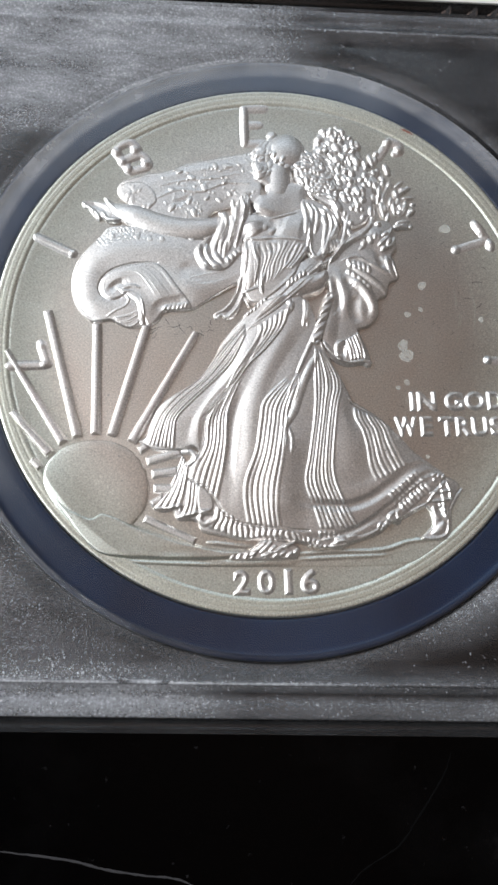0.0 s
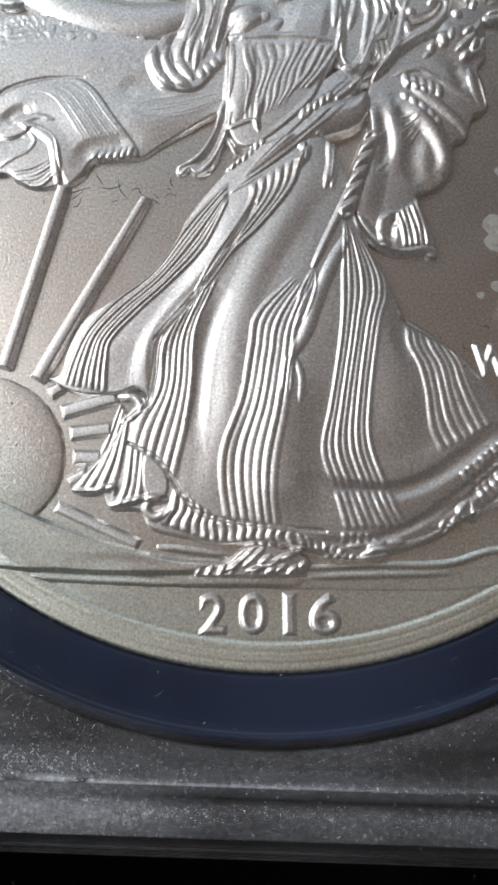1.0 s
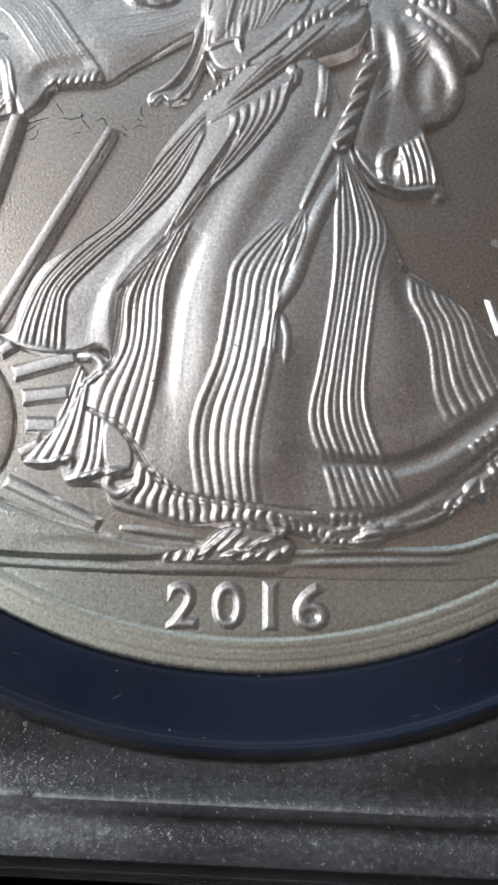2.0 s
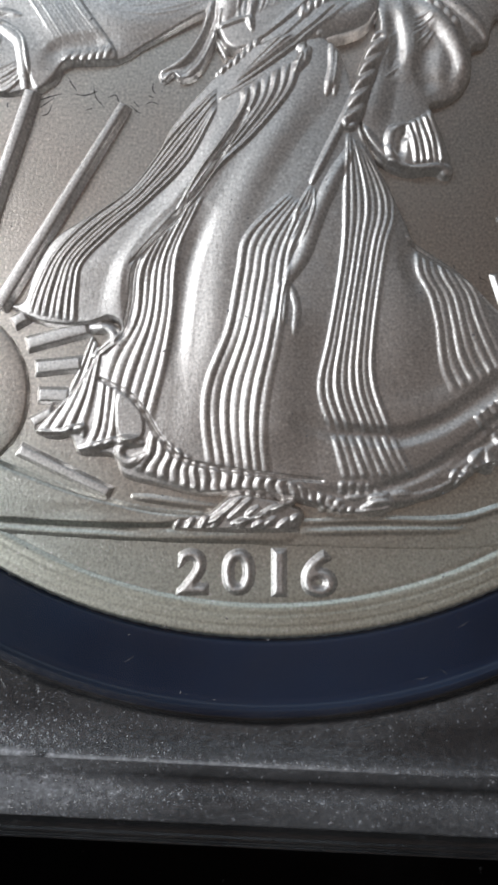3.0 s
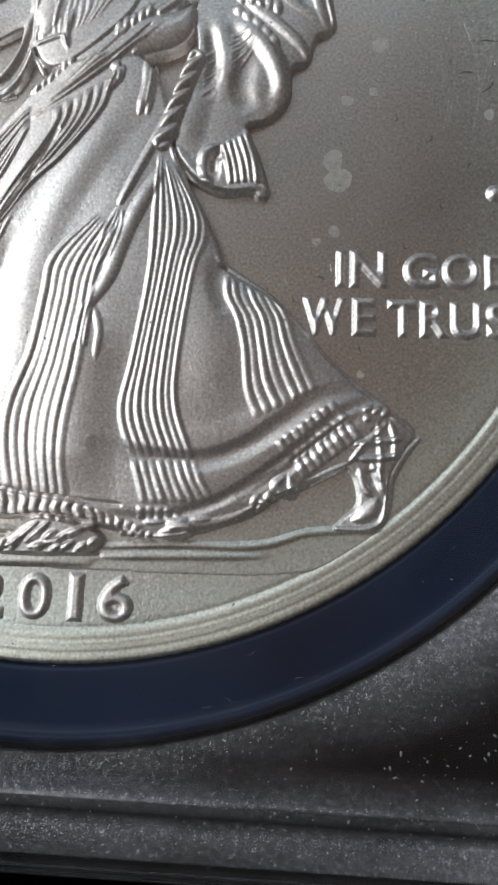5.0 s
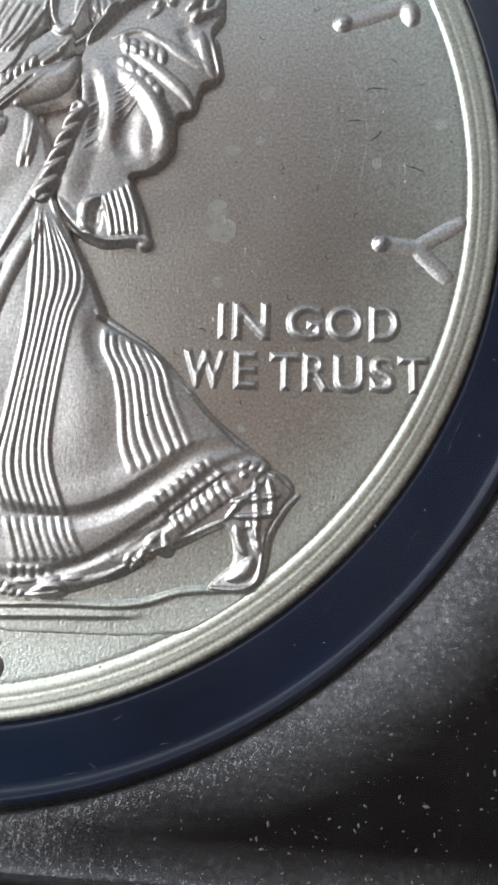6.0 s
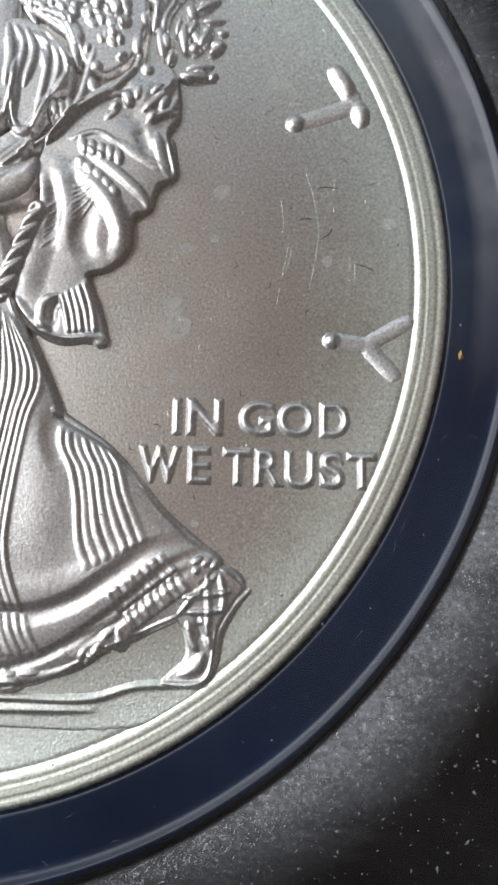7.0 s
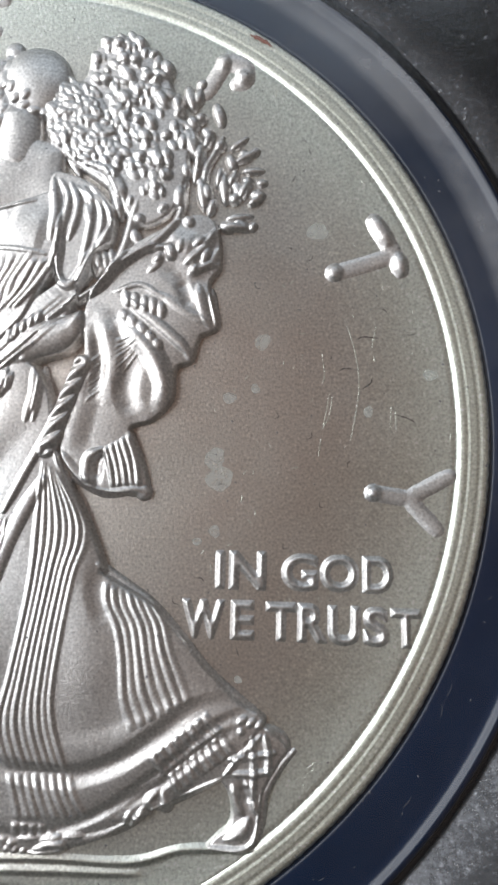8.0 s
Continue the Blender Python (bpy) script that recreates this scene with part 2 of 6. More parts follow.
structure = [
    box("floor", FLOOR_WOOD, ROOM_W - T, ROOM_E + T, ROOM_S - T, ROOM_N + T, FLOOR_Z - T, FLOOR_Z),
    box("ceiling", CEIL_PAINT, ROOM_W - T, ROOM_E + T, ROOM_S - T, ROOM_N + T, CEIL_Z, CEIL_Z + T),
    box("wall_east", EAST_PAINT, ROOM_E, ROOM_E + T, ROOM_S, ROOM_N, FLOOR_Z, CEIL_Z),
    box("wall_south", SOUTH_PAINT, ROOM_W - T, ROOM_E + T, ROOM_S - T, ROOM_S, FLOOR_Z, CEIL_Z),
]


def pierced(name, a0, a1, hole, place):
    """A wall with a window opening, and its white frame; place(along, deep, z) gives a point of it."""
    h0, h1, z0, z1 = hole

    def slabs(parts, deep0, deep1):
        bm = bmesh.new()
        for b0, b1, c0, c1 in parts:
            p, q = place(b0, deep0), place(b1, deep1)
            add_box(bm, min(p[0], q[0]), max(p[0], q[0]), min(p[1], q[1]), max(p[1], q[1]), c0, c1)
        return bm
    wall = finish(name, slabs(((a0, h0, FLOOR_Z, CEIL_Z), (h1, a1, FLOOR_Z, CEIL_Z), (h0, h1, FLOOR_Z, z0), (h0, h1, z1, CEIL_Z)), 0.0, T), WALL_PAINT, smooth=False)
    window = new("window_1" if name == "wall_west" else "window_2")
    e = 0.05
    finish("window_frame", slabs(((h0, h0 + e, z0, z1), (h1 - e, h1, z0, z1), (h0 + e, h1 - e, z0, z0 + e), (h0 + e, h1 - e, z1 - e, z1)), 0.04, 0.09), WHITE_PAINT, window, smooth=False)
    structure.extend((wall, tagged(window, "white painted window that lets in daylight")))


pierced("wall_west", ROOM_S, ROOM_N, WIN_W, lambda along, deep: (ROOM_W - deep, along))
pierced("wall_north", ROOM_W - T, ROOM_E + T, WIN_N, lambda along, deep: (along, ROOM_N + deep))
for ob in structure:
    tagged(ob, kind="structure")

# ---- table ----
table = empty("table")
top = box("tabletop", MARBLE, -0.32, 0.5, -0.35, 0.4, -0.03, 0.0, table, "polished black marble top with thin white veins", 0.003)
for x, y in ((-0.26, -0.29), (0.44, -0.29), (-0.26, 0.34), (0.44, 0.34)):
    bm = bmesh.new()
    lathe(bm, [(0, -750), (18, -750), (22, -30.5), (0, -30.5)], 24)
    bmesh.ops.translate(bm, verts=bm.verts, vec=(x, y, 0))
    finish("leg", bm, FLOOR_WOOD, table)
tagged(table, "table with a polished black marble top with white veins", "table")

# ---- coin holder ----
EDGE_S, EDGE_N, EDGE_X = -27.47, 28.82, 30.9      # inner compartment of the holder, mm from the coin's centre
holder = empty("coin_holder")
HOLDER_TURN = radians(-2.3)
holder.rotation_euler[2] = HOLDER_TURN      # the coin sits slightly turned in it
tagged(holder, "clear plastic coin holder lying on the black table", "coin holder")


def shell_height(x, y):
    """Height of the shell's top face over the coin's field, mm."""
    d = min(y - EDGE_S, EDGE_N - y, EDGE_X - abs(x))
    r = math.hypot(x, y)
    steps = ((0, -0.1), (0.05, 0.28), (0.1, 0.36), (0.16, 0.3), (0.2, 0.22), (0.26, 0.22), (0.3, 0.4), (0.36, 0.44), (0.42, 0.36), (0.5, 0.3), (0.85, 0.34), (0.95, 0.5), (1.1, 0.92), (1.18, 1), (1.26, 1.04), (1.62, 1.02), (1.92, 0.98), (2.04, 0.9), (2.16, 0.84), (2.62, 0.9), (3.08, 0.97), (3.12, 1.1), (3.18, 1.27), (3.26, 1.34), (3.35, 1.34), (3.47, 1.28), (3.82, 1.1), (4.62, 1), (99, 1))
    z = 1.0
    for (d0, z0), (d1, z1) in zip(steps, steps[1:]):
        if d0 <= d <= d1:
            z = z0 + (z1 - z0) * (d - d0) / (d1 - d0)
            break
    lip = ((22.55, 0.95), (22.72, 0.958), (22.86, 0.975), (22.93, 0.95), (23.0, 0.84), (23.08, 0.68), (23.2, 0.7), (23.6, 0.83), (24.0, 0.92), (24.5, 0.98), (25.6, 1.0))
    if r < 25.6 and d > 3.3:
        for (r0, z0), (r1, z1) in zip(lip, lip[1:]):
            if r0 <= r <= r1:
                k = min(1.0, (d - 3.3) / 0.6)
                z = z * (1 - k) + (z0 + (z1 - z0) * (r - r0) / (r1 - r0)) * k if r > 23.2 else z0 + (z1 - z0) * (r - r0) / (r1 - r0)
                break
    return z


def shell_mesh():
    """The top of the holder: a sheet from the round window out to the straight edges, turned down at its border."""
    bm = bmesh.new()
    corners = [math.atan2(EDGE_S, EDGE_X), math.atan2(EDGE_N, EDGE_X), math.atan2(EDGE_N, -EDGE_X), math.atan2(EDGE_S, -EDGE_X) + 2 * math.pi, math.atan2(EDGE_S, EDGE_X) + 2 * math.pi]
    angles = []
    for a, b in zip(corners, corners[1:]):
        angles += [a + (b - a) * k / 110 for k in range(110)]
    rows = []
    for a in angles:
        c, s = math.cos(a), math.sin(a)
        far = min(EDGE_X / abs(c) if abs(c) > 1e-9 else 1e9, (EDGE_N if s > 0 else -EDGE_S) / abs(s) if abs(s) > 1e-9 else 1e9)
        rs = [22.55, 22.64, 22.72, 22.79, 22.86, 22.93, 23.0, 23.08, 23.2, 23.35]
        drop = EDGE_X - abs(c) * far < 1e-6 and abs(c) or abs(s)
        tail = [far - t / drop for t in (4.82, 4.62, 3.82, 3.47, 3.35, 3.26, 3.18, 3.12, 3.08, 2.62, 2.16, 2.04, 1.92, 1.62, 1.26, 1.18, 1.1, 0.95, 0.85, 0.5, 0.42, 0.36, 0.3, 0.26, 0.2, 0.16, 0.1, 0.05, 0)]
        mid = [23.35 + (tail[0] - 23.35) * k / 16 for k in range(1, 16)]
        rs = rs + (mid if tail[0] > 23.4 else [23.35 + 0.001 * k for k in range(1, 16)]) + [max(t, 23.37 + 0.001 * i) for i, t in enumerate(tail)]
        col = [bm.verts.new((r * c * MM, r * s * MM, (COIN_Z + shell_height(r * c, r * s)) * MM)) for r in rs]
        col.append(bm.verts.new((far * c * MM, far * s * MM, 0.02 * MM)))
        rows.append(col)
    for k in range(len(rows)):
        p, q = rows[k], rows[(k + 1) % len(rows)]
        for i in range(len(p) - 1):
            bm.faces.new((p[i], p[i + 1], q[i + 1], q[i]))
    return bm


shell = finish("shell", shell_mesh(), SHELL, holder, "clear plastic shell with moulded ridges, scuffs and painted glare")
shell.visible_shadow = False


def frost_and_glare(x, y):
    """How milky the moulding is, with window glare painted in: along the border and in a collar round the window; clear
    in the corners.
    """
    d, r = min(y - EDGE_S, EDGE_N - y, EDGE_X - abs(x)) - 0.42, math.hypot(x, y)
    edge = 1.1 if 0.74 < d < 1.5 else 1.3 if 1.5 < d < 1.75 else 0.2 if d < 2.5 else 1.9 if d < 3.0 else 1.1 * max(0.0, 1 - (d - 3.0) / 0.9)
    if d > 0.7:      # paler towards one end: window glare put into the haze
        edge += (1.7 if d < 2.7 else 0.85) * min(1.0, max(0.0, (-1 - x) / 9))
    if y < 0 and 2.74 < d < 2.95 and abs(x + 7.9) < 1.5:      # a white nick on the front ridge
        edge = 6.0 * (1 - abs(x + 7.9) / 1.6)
    elif y < 0 and 2.72 < d < 2.9:      # a highlight painted along the front ridge
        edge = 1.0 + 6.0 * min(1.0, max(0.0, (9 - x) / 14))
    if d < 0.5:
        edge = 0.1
    if y < 0 and x > 6 and 0.7 < d < 1.75:      # and paler again at the other end
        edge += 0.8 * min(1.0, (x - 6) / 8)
    if y > 14 and x < 6:      # glare on the label side, painted as milky haze
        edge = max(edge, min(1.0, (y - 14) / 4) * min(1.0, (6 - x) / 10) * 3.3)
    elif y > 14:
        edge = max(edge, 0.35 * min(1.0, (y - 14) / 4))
    side = min(1.0, max(0.0, (x - 9) / 8)) * min(1.0, max(0.0, (8 - y) / 10))      # the window's reflection, painted into the collar towards one corner
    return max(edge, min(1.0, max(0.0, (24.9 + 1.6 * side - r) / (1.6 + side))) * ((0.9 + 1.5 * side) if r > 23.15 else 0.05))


frost_glare = shell.data.attributes.new("frost_glare", "FLOAT", "POINT")
for v, a in zip(shell.data.vertices, frost_glare.data):
    a.value = frost_and_glare(v.co.x / MM, v.co.y / MM)
bm = bmesh.new()
lathe(bm, [(r, COIN_Z + 0.95) for r in (0.0, 8, 16, 18, 19, 19.5, 20, 20.5, 21, 21.5, 22, 22.55)], 128)
pane = finish("window_pane", bm, SHEET, holder, "clear round plastic window over the coin")
edge_glare = pane.data.attributes.new("edge_glare", "FLOAT", "POINT")
for v, a in zip(pane.data.vertices, edge_glare.data):      # pale reflection painted along the half of its edge by the label
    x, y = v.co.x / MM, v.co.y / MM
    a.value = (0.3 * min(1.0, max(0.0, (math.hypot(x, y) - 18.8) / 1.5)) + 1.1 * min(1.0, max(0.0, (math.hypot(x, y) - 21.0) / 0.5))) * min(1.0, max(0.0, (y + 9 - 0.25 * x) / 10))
pane.visible_shadow = False
bm = bmesh.new()
lathe(bm, [(20.36, 1.0), (20.36, COIN_Z + 0.19), (20.39, COIN_Z + 0.27), (20.45, COIN_Z + 0.32), (20.55, COIN_Z + 0.33), (21.2, COIN_Z + 0.3), (22.3, COIN_Z + 0.24), (22.5, COIN_Z + 0.25), (22.66, COIN_Z + 0.32), (22.72, COIN_Z + 0.44), (22.8, COIN_Z + 0.48), (22.95, COIN_Z + 0.46), (23.0, COIN_Z + 0.4), (23.0, 1.0)], 256)
finish("gasket_ring", bm, BLUE, holder, "navy blue plastic ring round the coin")
box("back_plate", SHELL, -EDGE_X * MM, EDGE_X * MM, EDGE_S * MM + 0.0002, EDGE_N * MM - 0.0002, 0.0003, 0.0019, holder)
# the label end of the holder
bm = bmesh.new()
add_box(bm, -EDGE_X * MM, EDGE_X * MM, (EDGE_N + 0.05) * MM, 57 * MM, 0.0002, 5.4 * MM)
bmesh.ops.bevel(bm, geom=bm.edges[:], offset=0.0004, segments=2, affect="EDGES", profile=0.5)
label_end = finish("label_end", bm, SHELL, holder)
label_end.visible_shadow = False
bm = bmesh.new()
add_box(bm, -29 * MM, 29 * MM, (EDGE_N + 0.9) * MM, 54 * MM, 5.45 * MM, 5.6 * MM)
finish("label_card", bm, PAPER, holder, "white paper label", smooth=False)

# ---- silver coin ----
coin = empty("silver_coin", 0, 0, COIN_Z - 0.1)
tagged(coin, "large silver bullion coin with raised figure, sun and lettering", "coin")


def blank_mesh():
    bm = bmesh.new()
    n = 960      # four steps to each reed
    prof = [(0.0, 0.0), (6, 0.0), (11, 0.0), (12, 0.0), (13, 0.0), (14, 0.0), (14.5, 0.0), (15, 0.0), (15.5, 0.0), (16, 0.0), (16.5, 0.0), (17, 0.0), (17.5, 0.0), (18, 0.0), (18.4, 0.0), (18.8, 0.0), (18.93, -0.002), (18.98, -0.014), (19.02, -0.016), (19.07, -0.004), (19.12, 0.03), (19.18, 0.06), (19.25, 0.076),
            (19.34, 0.093), (19.38, 0.091), (19.43, 0.096), (19.47, 0.112), (19.56, 0.126), (19.68, 0.145), (19.78, 0.161), (19.82, 0.158), (19.88, 0.164), (19.93, 0.182), (20.03, 0.197), (20.1, 0.2), (20.16, 0.188), (20.21, 0.15), (20.25, 0.07), (20.29, -0.1), (20.3, -0.3), (20.3, -2.7), (20.0, -2.95), (0.0, -2.95)]
    lathe_rings = lathe(bm, prof, n)
    for k, ring in enumerate(lathe_rings):
        notch = 0.009 * (1 if (k % 4) < 2 else -1)
        for v, (r, z) in zip(ring, prof):
            if 20.05 < r and z > -2.8:
                g = (r + notch * min(1.0, (r - 20.0) / 0.25)) / r
                v.co.x, v.co.y = v.co.x * g, v.co.y * g
    return bm


blank = finish("blank", blank_mesh(), SILVER_FIELD, coin, "matte silver disc with a raised rim and reeded edge")
blank.data.materials.append(SILVER_RIM)
for face in blank.data.polygons:
    if math.hypot(face.center.x, face.center.y) > 19.06 * MM:
        face.material_index = 1


def spline(pts, per=10, closed=False):
    """Smooth line through points (n, 2)."""
    p = np.asarray(pts, float)
    if len(p) < 3 and not closed:
        t = np.linspace(0, 1, per * 2)[:, None]
        return p[0] * (1 - t) + p[-1] * t
    q = np.vstack([p[-1], p, p[0], p[1]]) if closed else np.vstack([2 * p[0] - p[1], p, 2 * p[-1] - p[-2]])
    t = np.linspace(0, 1, per, endpoint=False)[:, None]
    out = []
    for i in range(1, len(q) - 2):
        a, b, c, d = q[i - 1], q[i], q[i + 1], q[i + 2]
        out.append(0.5 * (2 * b + (c - a) * t + (2 * a - 5 * b + 4 * c - d) * t ** 2 + (3 * b - a - 3 * c + d) * t ** 3))
    out = np.vstack(out)
    return out if closed else np.vstack([out, p[-1:]])


def pairs(xy):
    return np.asarray(xy, float).reshape(-1, 2)


EDGE = 0.28       # how soft the outlines are struck


class Relief:
    """Raised work on the coin, modelled like a die: masses, ridges, pleats and cords, in mm."""

    def __init__(self, x0, y0, x1, y1, step):
        self.step, self.x0, self.y0 = step, x0, y0
        self.nx, self.ny = int((x1 - x0) / step) + 1, int((y1 - y0) / step) + 1
        self.h = np.zeros((self.ny, self.nx))

    def window(self, p, m):
        i0 = max(0, int((p[:, 0].min() - m - self.x0) / self.step))
        i1 = min(self.nx, int((p[:, 0].max() + m - self.x0) / self.step) + 2)
        j0 = max(0, int((p[:, 1].min() - m - self.y0) / self.step))
        j1 = min(self.ny, int((p[:, 1].max() + m - self.y0) / self.step) + 2)
        gx, gy = np.meshgrid(self.x0 + self.step * np.arange(i0, i1), self.y0 + self.step * np.arange(j0, j1))
        return (slice(j0, j1), slice(i0, i1)), gx, gy

    @staticmethod
    def near(p, gx, gy):
        """Signed distance to the line p, and the length along it of the nearest place."""
        best, sign, along = np.full(gx.shape, 1e9), np.ones(gx.shape), np.zeros(gx.shape)
        run = 0.0
        for a, b in zip(p, p[1:]):
            e = b - a
            n = float(np.hypot(e[0], e[1]))
            if n < 1e-9:
                continue
            t = np.clip(((gx - a[0]) * e[0] + (gy - a[1]) * e[1]) / n ** 2, 0, 1)
            dx, dy = gx - a[0] - t * e[0], gy - a[1] - t * e[1]
            d = np.hypot(dx, dy)
            closer = d < best
            best = np.where(closer, d, best)
            sign = np.where(closer, np.sign(e[0] * dy - e[1] * dx), sign)
            along = np.where(closer, run + t * n, along)
            run += n
        return best, sign, along, run

    def mass(self, h, edge, *xy, dome=0.0, add=False):
        """A rounded plateau of height h with a soft edge inside a smooth outline."""
        p = spline(pairs(xy), 8, True)
        p = np.vstack([p, p[:1]])
        sl, gx, gy = self.window(p, 0.1)
        if gx.size == 0:
            return
        d, _, _, _ = self.near(p, gx, gy)
        inside = np.zeros(gx.shape, bool)
        for a, b in zip(p, p[1:]):
            if a[1] != b[1]:
                cut = ((a[1] > gy) != (b[1] > gy)) & (gx < (b[0] - a[0]) * (gy - a[1]) / (b[1] - a[1]) + a[0])
                inside ^= cut
        k = np.clip(d / (edge * (EDGE if edge < 0.7 else 0.5)), 0, 1)
        v = h * np.sqrt(1 - (1 - k) ** 2) + dome * np.clip(d / 2.5, 0, 1) ** 0.8
        v = np.where(inside, v, 0)
        self.h[sl] = self.h[sl] + v if add else np.maximum(self.h[sl], v)

    def ridge(self, w, h, *xy, taper=0.35, power=2.0, top=False):
        """A rounded fold of half-width w, thin at its ends. top: it stands on the ground, not on what is below."""
        p = spline(pairs(xy), 8)
        sl, gx, gy = self.window(p, w * 1.1)
        if gx.size == 0:
            return
        d, _, s, run = self.near(p, gx, gy)
        f = np.minimum(s, run - s) / max(run, 1e-6) * 2
        ww = w * (taper + (1 - taper) * np.clip(f * 2.2, 0, 1) ** 0.6)
        v = h * np.clip(1 - (d / ww) ** power, 0, 1) ** (0.75 if h > 0 else 1.0) * (taper + (1 - taper) * np.clip(f * 3, 0, 1))
        self.h[sl] = np.maximum(self.h[sl], v) if top else self.h[sl] + v

    def fold(self, w, h, *xy):
        """A broad, soft swell (or, below zero, a hollow) laid over what is there."""
        p = spline(pairs(xy), 8)
        sl, gx, gy = self.window(p, w)
        if gx.size == 0:
            return
        d, _, s, run = self.near(p, gx, gy)
        f = np.clip(np.minimum(s, run - s) / max(run, 1e-6) * 5, 0, 1)
        v = h * np.clip(1 - (d / w) ** 2, 0, 1) ** 2 * (0.3 + 0.7 * f)
        self.h[sl] = np.where(self.h[sl] > 0, np.maximum(self.h[sl] + v, 0.02), 0)

    def cord(self, w, h, pitch, base, *xy):
        """A twisted cord that lies at the height base."""
        p = spline(pairs(xy), 8)
        sl, gx, gy = self.window(p, w * 1.1)
        d, sg, s, run = self.near(p, gx, gy)
        v = h * np.sqrt(np.clip(1 - (d / w) ** 2, 0, 1)) * (0.35 + 0.65 * np.abs(np.sin(math.pi * (s / pitch + 0.45 * sg * d / w))))
        self.h[sl] = np.where(v > 0, np.maximum(self.h[sl], base + v), self.h[sl])

    def pleats(self, n, h, a, b, fade=0.08, sharp=0.75, wave=0.0):
        """n rounded pleats that run side by side between the lines a and b."""
        a, b = spline(pairs(a), 14), spline(pairs(b), 14)

        def even(p, m):
            s = np.concatenate([[0], np.cumsum(np.hypot(*np.diff(p, axis=0).T))])
            t = np.linspace(0, s[-1], m)
            return np.stack([np.interp(t, s, p[:, 0]), np.interp(t, s, p[:, 1])], 1)
        length = max(np.hypot(*np.diff(a, axis=0).T).sum(), np.hypot(*np.diff(b, axis=0).T).sum())
        wide = np.hypot(*(b[len(b) // 2] - a[len(a) // 2])) + np.hypot(*(b[0] - a[0])) + np.hypot(*(b[-1] - a[-1]))
        mu, mv = int(length / self.step * 2.2) + 2, int(wide / self.step * 1.6) + 2
        ra, rb = even(a, mu), even(b, mu)
        v = np.linspace(0, 1, mv)
        u = np.linspace(0, 1, mu)
        x = ra[:, :1] * (1 - v) + rb[:, :1] * v
        y = ra[:, 1:] * (1 - v) + rb[:, 1:] * v
        ph = v[None, :] * n + wave * np.sin(u[:, None] * 9 + v[None, :] * 5)
        z = h * np.abs(np.sin(math.pi * ph)) ** sharp * np.clip(np.minimum(u, 1 - u) / max(fade, 1e-3), 0, 1)[:, None] ** 0.7
        z = z * (0.75 + 0.25 * np.sin(np.floor(ph) * 2.4 + u[:, None] * 4))
        i, j = np.rint((x - self.x0) / self.step).astype(int), np.rint((y - self.y0) / self.step).astype(int)
        ok = (i >= 0) & (i < self.nx) & (j >= 0) & (j < self.ny)
        tot, cnt = np.zeros(self.h.shape), np.zeros(self.h.shape)
        np.add.at(tot, (j[ok], i[ok]), z[ok])
        np.add.at(cnt, (j[ok], i[ok]), 1)
        self.h += tot / np.maximum(cnt, 1)

    def bead(self, x, y, rx, ry, turn, h, top=False):
        """A small raised drop or leaf."""
        m = max(rx, ry)
        sl, gx, gy = self.window(np.array([[x, y]]), m)
        if gx.size == 0:
            return
        c, s = math.cos(radians(turn)), math.sin(radians(turn))
        u, v = ((gx - x) * c + (gy - y) * s) / rx, (-(gx - x) * s + (gy - y) * c) / ry
        k = np.sqrt(np.clip(1 - u * u - v * v, 0, 1))
        if not top:      # it lies on what is there
            below = self.h[sl][k > 0.3]
            ground = 0.9 * float(below.mean()) if below.size else 0.0
            k = np.where(k > 0, ground + h * k, 0)
        else:
            k = h * k
        self.h[sl] = np.maximum(self.h[sl], k)

    def sprays(self, seed, count, size, h, *xy, lean=60.0, spread=40.0, spacing=0.82):
        """Many drops strewn inside an outline: berries, blossom and small leaves."""
        rnd = random.Random(seed)
        p = spline(pairs(xy), 8, True)
        lo, hi = p.min(0), p.max(0)
        done, spots = 0, []
        for _ in range(count * 40):
            x, y = rnd.uniform(lo[0], hi[0]), rnd.uniform(lo[1], hi[1])
            q = np.roll(p, -1, 0)
            cut = ((p[:, 1] > y) != (q[:, 1] > y)) & (x < (q[:, 0] - p[:, 0]) * (y - p[:, 1]) / (q[:, 1] - p[:, 1] + 1e-12) + p[:, 0])
            if cut.sum() % 2 and all((x - a) ** 2 + (y - b) ** 2 > (size * spacing) ** 2 for a, b in spots):
                spots.append((x, y))
                k = rnd.uniform(0.75, 1.25)
                self.bead(x, y, size * k * 1.3, size * k * 0.72, lean + rnd.uniform(-spread, spread), h * rnd.uniform(0.7, 1.2))
                done += 1
                if done >= count:
                    break

    def hatch(self, pitch, h, turn, *xy):
        """A net of fine crossed threads inside an outline."""
        p = spline(pairs(xy), 8, True)
        sl, gx, gy = self.window(p, 0.1)
        q = np.roll(p, -1, 0)
        inside = np.zeros(gx.shape, bool)
        for a, b in zip(p, q):
            if a[1] != b[1]:
                inside ^= ((a[1] > gy) != (b[1] > gy)) & (gx < (b[0] - a[0]) * (gy - a[1]) / (b[1] - a[1]) + a[0])
        v = np.zeros(gx.shape)
        for k, t in enumerate((turn, turn + 80)):
            c, s = math.cos(radians(t)), math.sin(radians(t))
            u = gx * c + gy * s + 0.12 * np.sin(gx * 1.1 + gy * 0.8 + k)
            v = np.maximum(v, np.clip(np.cos(2 * math.pi * u / pitch), 0, 1) ** 1.5 * (0.6 + 0.4 * np.sin(gx * 2.3 + gy * 1.7 + 2 * k)))
        self.h[sl] += np.where(inside & (self.h[sl] > 0), h * v, 0)

    def swell(self, h, reach):
        """Round the whole body: highest away from its outline, low towards it."""
        on = self.h > 0.01
        g = on.astype(float)
        n = max(1, int(reach / self.step / 2))
